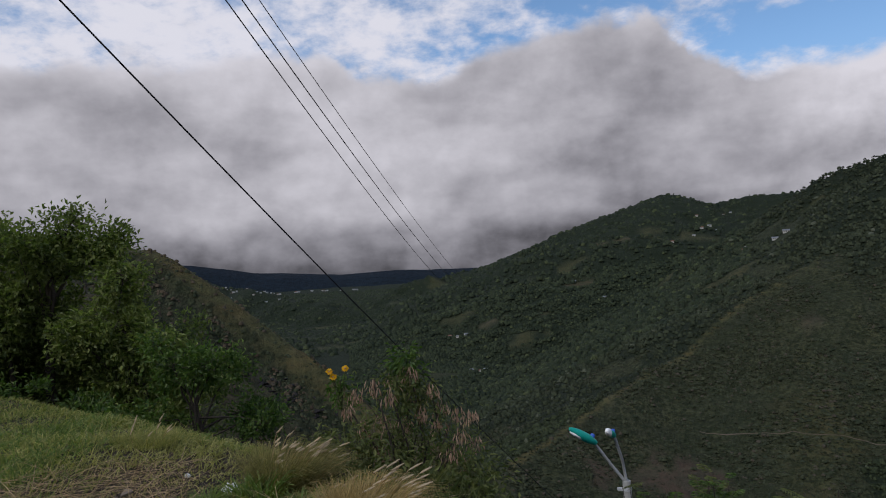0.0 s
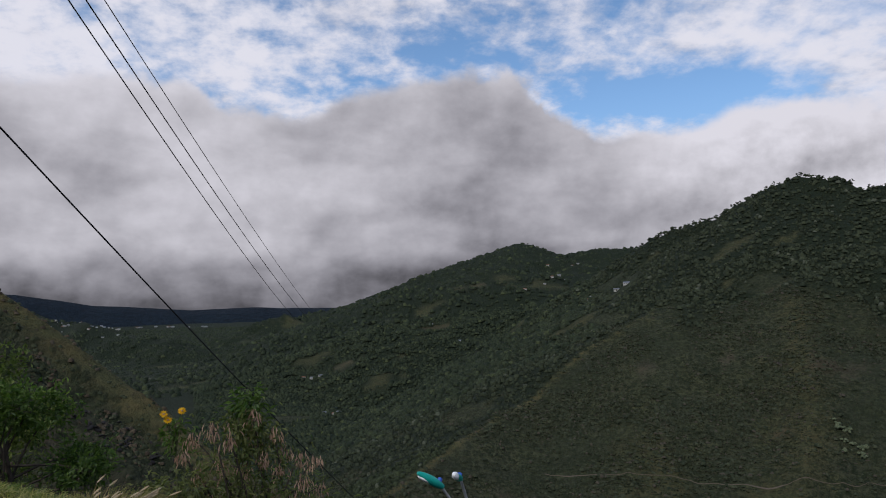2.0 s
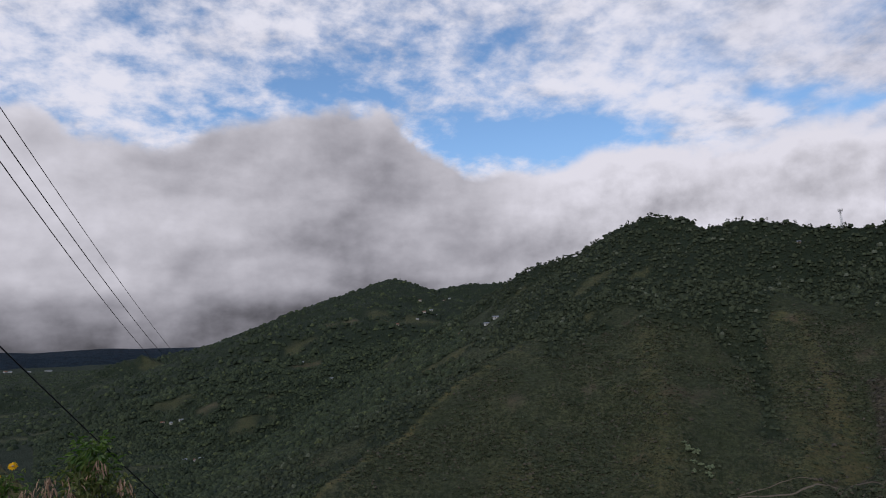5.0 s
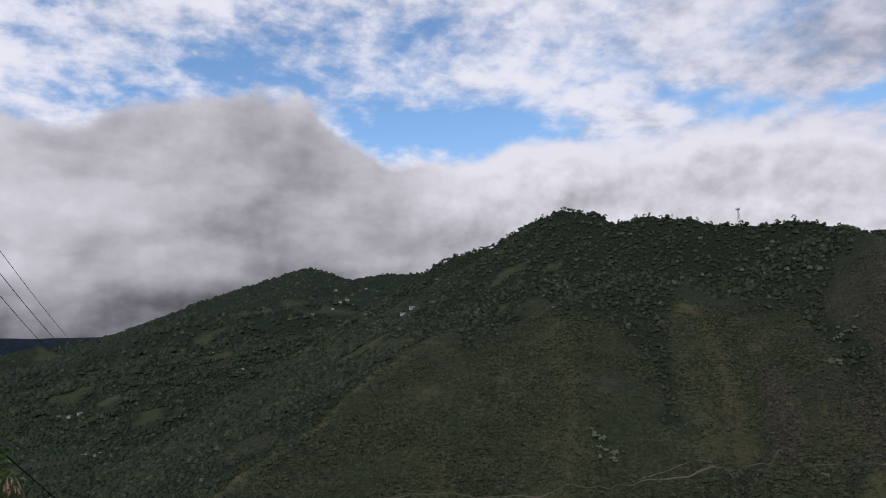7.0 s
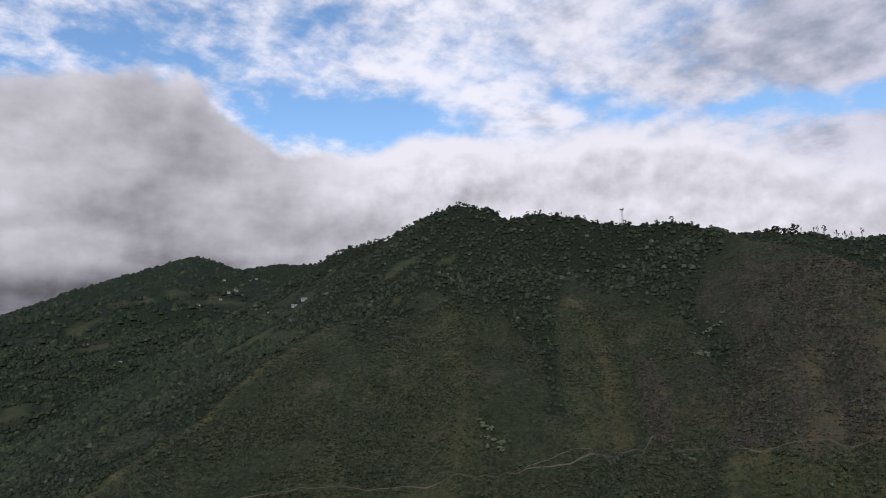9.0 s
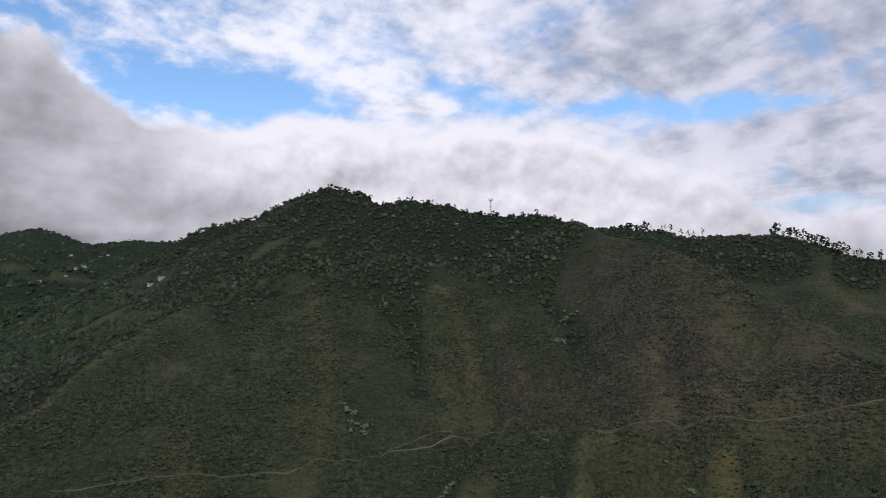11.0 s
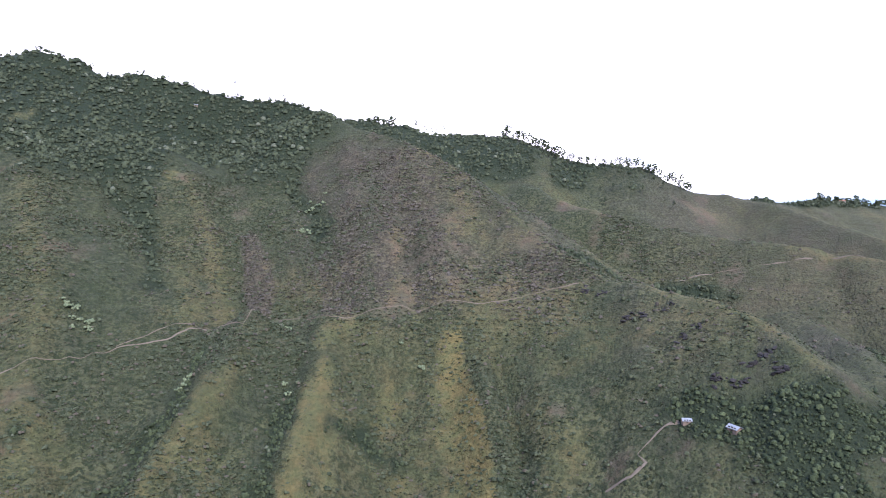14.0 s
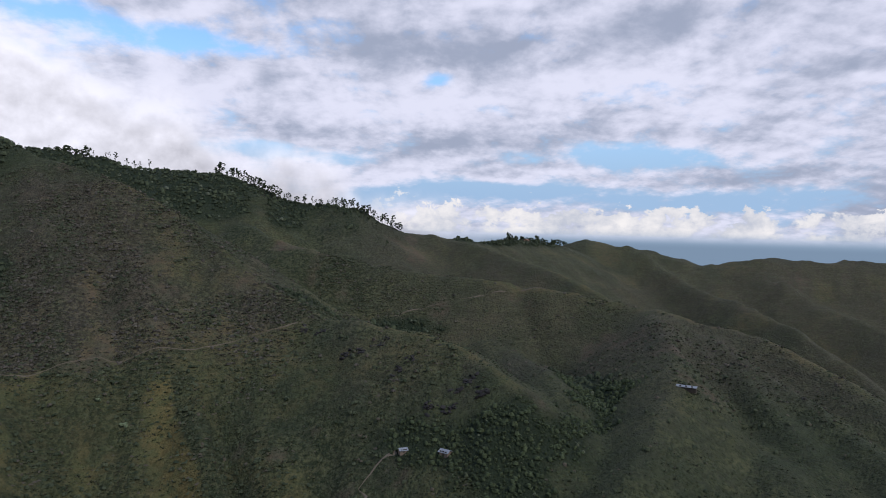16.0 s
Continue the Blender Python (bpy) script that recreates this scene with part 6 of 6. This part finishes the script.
# ---- the dry shrub with hanging pods ----
def pod_shrub():
    base = np.array(spot(3.2, 6.6))
    t = thing("pod_shrub", tuple(base), "straggly shrub with clusters of dry brown hanging pods", "shrub")
    tips = [(7.6, -9.8), (6.2, -9.2), (8.4, -10.9), (5.0, -10.0), (4.6, -8.6), (3.0, -10.2), (1.6, -9.8), (0.8, -11.2), (-0.4, -11.6), (-1.6, -12.0), (-0.6, -13.4), (1.2, -12.4), (2.4, -11.6), (3.8, -12.2), (5.6, -12.0), (7.2, -12.6),
            (0.2, -14.8), (2.0, -14.2), (-1.8, -14.0), (3.2, -8.4), (4.0, -15.0), (6.0, -14.2), (-1.0, -15.6)]
    for k, (az, el) in enumerate(tips):
        d = 6.5 + 0.5 * fg.normal() * 0.5
        tip = ray(az, el + 0.4, d) - base
        stem = Bag()
        start = np.array([tip[0] * 0.18, tip[1] * 0.2, -0.2])
        mid = (start + tip) / 2 + fg.normal(0, 0.06, 3) + [0, 0, 0.10]
        tube(stem, [start, start * 0.6 + mid * 0.4, mid, tip * 0.75 + mid * 0.25 + [0, 0, 0.03], tip], [0.016, 0.013, 0.010, 0.007, 0.004], 5)
        st = part("stem", (stem, BARK), t)
        pods = Bag()
        n = 26
        at = tip + fg.normal(0, 0.032, (n, 3)) * [1, 1, 1.2]
        leaves(pods, at, fg.normal(0, 0.16, (n, 3)) + (at - tip) * [5, 5, 0] + [0, 0, -1.0], 0.055 + 0.035 * fg.random(n), 0.016, fg, 0.2)
        part("seed_head", (pods, PODS), st, "dry pinkish-brown hanging pods")
        lf = Bag()
        n = 120
        s = fg.random((n, 1))
        at = mid + (tip - mid) * s + fg.normal(0, 0.13, (n, 3)) - [0, 0, 0.05]
        leaves(lf, at, fg.normal(0, 0.6, (n, 3)) + [0, 0, -0.15], 0.03 + 0.035 * fg.random(n), 0.016, fg)
        part("leaf_spray", (lf, DULL_LEAF if k % 4 else BRIGHT_LEAF), st)


pod_shrub()


def leafy_stalk(az, el_top, el_low, d, label, blossoms=(), wide=0.10, count=150, leaf=0.08):
    """An upright stalk with a leafy head, with yellow flowers where given."""
    base = np.array(spot(az, d))
    t = thing("flowering_shrub" if blossoms else "leafy_stalk", tuple(base), label, "shrub")
    top, low = ray(az, el_top, d) - base, ray(az, el_low, d) - base
    stem = Bag()
    tube(stem, [(0, 0, -0.3), low * 0.5 + [0.02, 0, 0], low, top], [0.014, 0.012, 0.009, 0.004], 5)
    part("stem", (stem, STEM), t)
    lf = Bag()
    n = count
    s = fg.random((n, 1)) ** 0.8
    at = low + (top - low) * s + fg.normal(0, wide * 0.5, (n, 3)) * [1, 1, 0.5]
    leaves(lf, at, (at - low - (top - low) * s) * 6 + fg.normal(0, 0.5, (n, 3)) + [0, 0, -0.2], leaf * (0.7 + 0.6 * fg.random(n)), leaf * 0.42, fg)
    part("leaf_head", (lf, BRIGHT_LEAF if el_top > -8 else DULL_LEAF), t)
    for faz, fel in blossoms:
        c = ray(faz, fel, d - 0.1) - base
        sb = Bag()
        tube(sb, [low, (low + c) / 2 + [0, 0, 0.02], c], [0.006, 0.005, 0.004], 4)
        st = part("flower_stem", (sb, STEM), t)
        fl = Bag()
        n = 13
        a = np.arange(n) * 6.283 / n
        toward = -c / np.linalg.norm(c) * 0 + np.array([0.1, -0.75, 0.6])
        u = np.cross(toward, [0, 0, 1.0])
        u /= np.linalg.norm(u)
        w = np.cross(u, toward)
        w /= np.linalg.norm(w)
        way = np.cos(a)[:, None] * u + np.sin(a)[:, None] * w + 0.15 * toward
        leaves(fl, c + way * 0.004, way, 0.036, 0.028, fg, 0.1)
        f = part("flower", (fl, PETAL), st, "yellow daisy-like flower")
        hb = Bag()
        v, ff = lump(2, 5, 0.6, 0.1, -0.9)
        hb.add(v * 0.011 + c + toward * 0.006, ff)
        part("flower_heart", (hb, PODS), t)


leafy_stalk(8.9, -7.9, -10.4, 6.9, "shrub with two yellow daisy flowers against the valley", ((9.75, -7.4), (9.45, -7.85), (8.45, -7.25)), 0.12, 130, 0.07)
leafy_stalk(3.55, -6.0, -8.9, 6.7, "upright stalk with a head of fresh green leaves", (), 0.15, 260, 0.085)
leafy_stalk(4.3, -8.0, -11.0, 6.5, "leafy stalk among the dry pods", (), 0.16, 200, 0.075)
leafy_stalk(2.4, -8.8, -11.5, 6.6, "leafy stalk among the dry pods", (), 0.15, 160, 0.07)
leafy_stalk(0.6, -14.5, -18.5, 6.4, "green leafy shrub on the slope below", (), 0.25, 320, 0.08)
leafy_stalk(-2.2, -15.0, -19.5, 6.6, "green leafy shrub on the slope below", (), 0.26, 320, 0.08)
leafy_stalk(5.0, -13.5, -18.0, 6.2, "green leafy shrub on the slope below", (), 0.25, 320, 0.08)
leafy_stalk(7.8, -12.0, -17.0, 6.3, "green leafy shrub on the slope below", (), 0.22, 260, 0.08)
leafy_stalk(10.8, -12.2, -15.6, 7.2, "green leafy shrub on the slope below", (), 0.22, 240, 0.08)


# ---- feathery shrubs below the lamp ----
def frond(bag, at, way, length, rng_):
    """A twice-parted leaf: a rib with paired rows of narrow leaflets."""
    way = way / np.linalg.norm(way)
    side = np.cross(way, [0, 0, 1.0])
    side /= np.linalg.norm(side) + 1e-9
    n = 16
    s = np.linspace(0.12, 1, n)
    rib = at + way * (s * length)[:, None] - np.array([0, 0, 1.0]) * (s ** 2 * length * 0.30)[:, None]
    tube(bag, np.concatenate([[at], rib]), 0.0022, 3, False)
    for sg in (-1, 1):
        w = side * sg + way * 0.35 + rng_.normal(0, 0.12, (n, 3)) - [0, 0, 0.25]
        leaves(bag, rib, w, length * 0.30 * np.sin(0.4 + 2.4 * s), 0.018, rng_, 0.1)


def feather_shrub(az, el, d, fronds, label):
    base = np.array(spot(az, d))
    t = thing("feathery_shrub", tuple(base), label, "shrub", "feathery shrubs")
    top = ray(az, el, d) - base
    stems = Bag()
    for k in range(4):
        tip = top + fg.normal(0, 0.18, 3) * [1, 1, 0.8]
        tube(stems, [(0, 0, -0.3), tip * 0.5 + fg.normal(0, 0.08, 3), tip], [0.02, 0.014, 0.005], 5)
        lf = Bag()
        for _ in range(fronds // 4):
            a = fg.random() * 6.283
            s = 0.72 + 0.3 * fg.random()
            frond(lf, tip * s + fg.normal(0, 0.05, 3), np.array([math.cos(a), math.sin(a), 0.35 + 0.5 * fg.random()]), 0.20 + 0.14 * fg.random(), fg)
        part("frond_spray", (lf, BRIGHT_LEAF if fg.random() < 0.45 else DULL_LEAF), t)
    part("stem", (stems, BARK), t)


for az, el, d, k in ((-15.1, -17.9, 10.8, 20), (-17.2, -19.2, 8.6, 32), (-18.8, -17.9, 8.4, 44), (-20.3, -18.5, 8.2, 44), (-22.0, -18.6, 8.0, 44), (-23.8, -17.9, 8.2, 44), (-25.6, -18.4, 8.0, 36), (-27.4, -17.7, 8.3, 24), (-21.0, -20.3, 7.6, 40), (-24.8, -20.0, 7.6, 40), (-13.0, -20.3, 8.4, 24)):
    feather_shrub(az, el, d, k, "feathery-leaved green shrub growing below the lamp")


# ---- street lamp ----
def street_lamp():
    D = 12.0
    joint = ray(-13.75, -17.0, D)
    foot_z = float(height(joint[0], joint[1]))
    foot = np.array([joint[0] + 0.10, joint[1] + 0.05, foot_z - 0.6])
    lamp = thing("street_lamp", tuple(foot), "concrete street lamp post with two teal lamp heads", "street lamp")

    def rel(az, el, d=D):
        return ray(az, el, d) - foot

    j = joint - foot
    b = Bag()
    tube(b, [(0, 0, 0), tuple(j * 0.5), tuple(j + [0, 0, 0.04])], [0.105, 0.085, 0.068], 10)
    post = part("post", (b, CONCRETE, True), lamp)
    for k, z in enumerate((-0.12, -0.42)):
        b = Bag()
        tube(b, [tuple(j + [0, 0, z]), tuple(j + [0, 0, z + 0.05])], 0.078, 10)
        box(b, tuple(j + [-0.16, -0.03, z]), tuple(j + [-0.06, 0.03, z + 0.05]), 0.006)
        part("clamp", (b, STEEL), post, "steel band clamp")
    for az, el, waz, wel, d1 in ((-11.5, -14.15, -12.7, -15.75, 11.6), (-13.05, -13.65, -13.55, -15.4, 11.5)):
        b = Bag()
        tube(b, [tuple(j + [0, 0, -0.30]), tuple(j + [0, 0, 0.0]), tuple(rel(waz, wel, 11.85)), tuple(rel(az, el, d1))], [0.029, 0.029, 0.027, 0.025], 8)
        part("arm", (b, STEEL, True), lamp, "pale galvanised bracket arm")

    def head(c0, c1, wide, lens_low):
        c0, c1 = np.array(c0), np.array(c1)
        ax = c1 - c0
        length = np.linalg.norm(ax)
        ax = ax / length
        side = np.cross(ax, [0, 0, 1.0])
        side /= np.linalg.norm(side)
        up = np.cross(side, ax)
        k, m = 14, 14
        s = np.linspace(0, 1, k)
        prof = (np.sin(np.pi * np.clip(s * 0.86 + 0.10, 0, 1)) ** 0.55) * wide
        a = np.arange(m) * 6.283 / m
        ring = c0 + (ax * (s * length)[:, None])[:, None] + prof[:, None, None] * (np.cos(a)[None, :, None] * side + np.sin(a)[None, :, None] * up * 0.8)
        hb = Bag()
        f = [(i * m + q, i * m + (q + 1) % m, (i + 1) * m + (q + 1) % m, (i + 1) * m + q) for i in range(k - 1) for q in range(m)]
        hb.add(ring, f)
        hb.add(np.concatenate([ring[0], [c0]]), [(q, m, (q + 1) % m) for q in range(m)])
        hb.add(np.concatenate([ring[-1], [c1]]), [(q, (q + 1) % m, m) for q in range(m)])
        h = part("lamp_head", (hb, TEAL, True), lamp, "teal plastic lamp housing")
        lb = Bag()
        v, ff = lump(3, 3, 1.0, 0.0, -2)
        v = v * [0.5, 0.5, 0.5]
        c = (c0 + c1) / 2 + ax * length * (0.14 if lens_low else 0.34) - up * wide * (0.42 if lens_low else 0.05)
        lb.add(c + v[:, :1] * ax * length * 0.62 + v[:, 1:2] * side * wide * 1.5 + v[:, 2:] * up * wide * (0.75 if lens_low else 1.75), ff)
        part("lens", (lb, WHITE_LENS, True), h, "milky white lamp lens")
        cb = Bag()
        q = c0 + ax * length * 0.2 + up * wide * 0.5
        tube(cb, [tuple(q), tuple(q + up * 0.04), tuple(q + up * 0.06)], [0.04, 0.04, 0.03], 10)
        part("photocell", (cb, BLUE_CAP, True), h, "blue photocell cap")

    head(rel(-11.55, -14.05, 11.6), rel(-9.55, -12.95, 11.4), 0.095, 1)
    head(rel(-13.0, -13.55, 11.5), rel(-12.55, -13.2, 11.1), 0.07, 0)


street_lamp()


# ---- overhead cables ----
def cable(points, r, label, name="power_cable", sag=0.0):
    p0, p1 = np.array(points[0]), np.array(points[1])
    s = np.linspace(0, 1, 60)[:, None]
    p = p0 + (p1 - p0) * s - np.array([0, 0, 1.0]) * 4 * sag * s * (1 - s)
    b = Bag()
    tube(b, p - p0, r, 6)
    t = thing(name, tuple(p0), label, "cable", "overhead cables")
    part("strand", (b, RUBBER, True), t)
    return t, p


def beyond_point(az0, el0, az1, el1, d0, d1, back, on):
    """Ends of a straight cable through two sight points, run on past both."""
    a, b = ray(az0, el0, d0), ray(az1, el1, d1)
    return a - (b - a) * back, b + (b - a) * on


p0, p1 = beyond_point(27.5, 20.9, -7.3, -17.1, 14.0, 34.0, 0.25, 0.35)
thick, line = cable((p0, p1), 0.018, "thick black service cable crossing the view down to the road", sag=0.42)
b = Bag()
v, f = lump(2, 8, 0.5, 0.2, -1)
b.add(v * [0.22, 0.08, 0.10] + (ray(-9.0, -18.6, 35.0) - p0), f)
part("cable_clamp", (b, WHITE_LENS), thick, "white cable clamp")
for az0, el0, az1, el1 in ((15.9, 21.9, 1.1, 0.7), (14.6, 21.9, 0.1, 0.7), (13.3, 22.0, -1.0, 0.4)):
    p0, p1 = beyond_point(az0, el0, az1, el1, 30.0, 95.0, 0.2, 0.22)
    cable((p0, p1), 0.030 if az0 > 14 else 0.022, "high power line wire running out over the valley", sag=0.9)
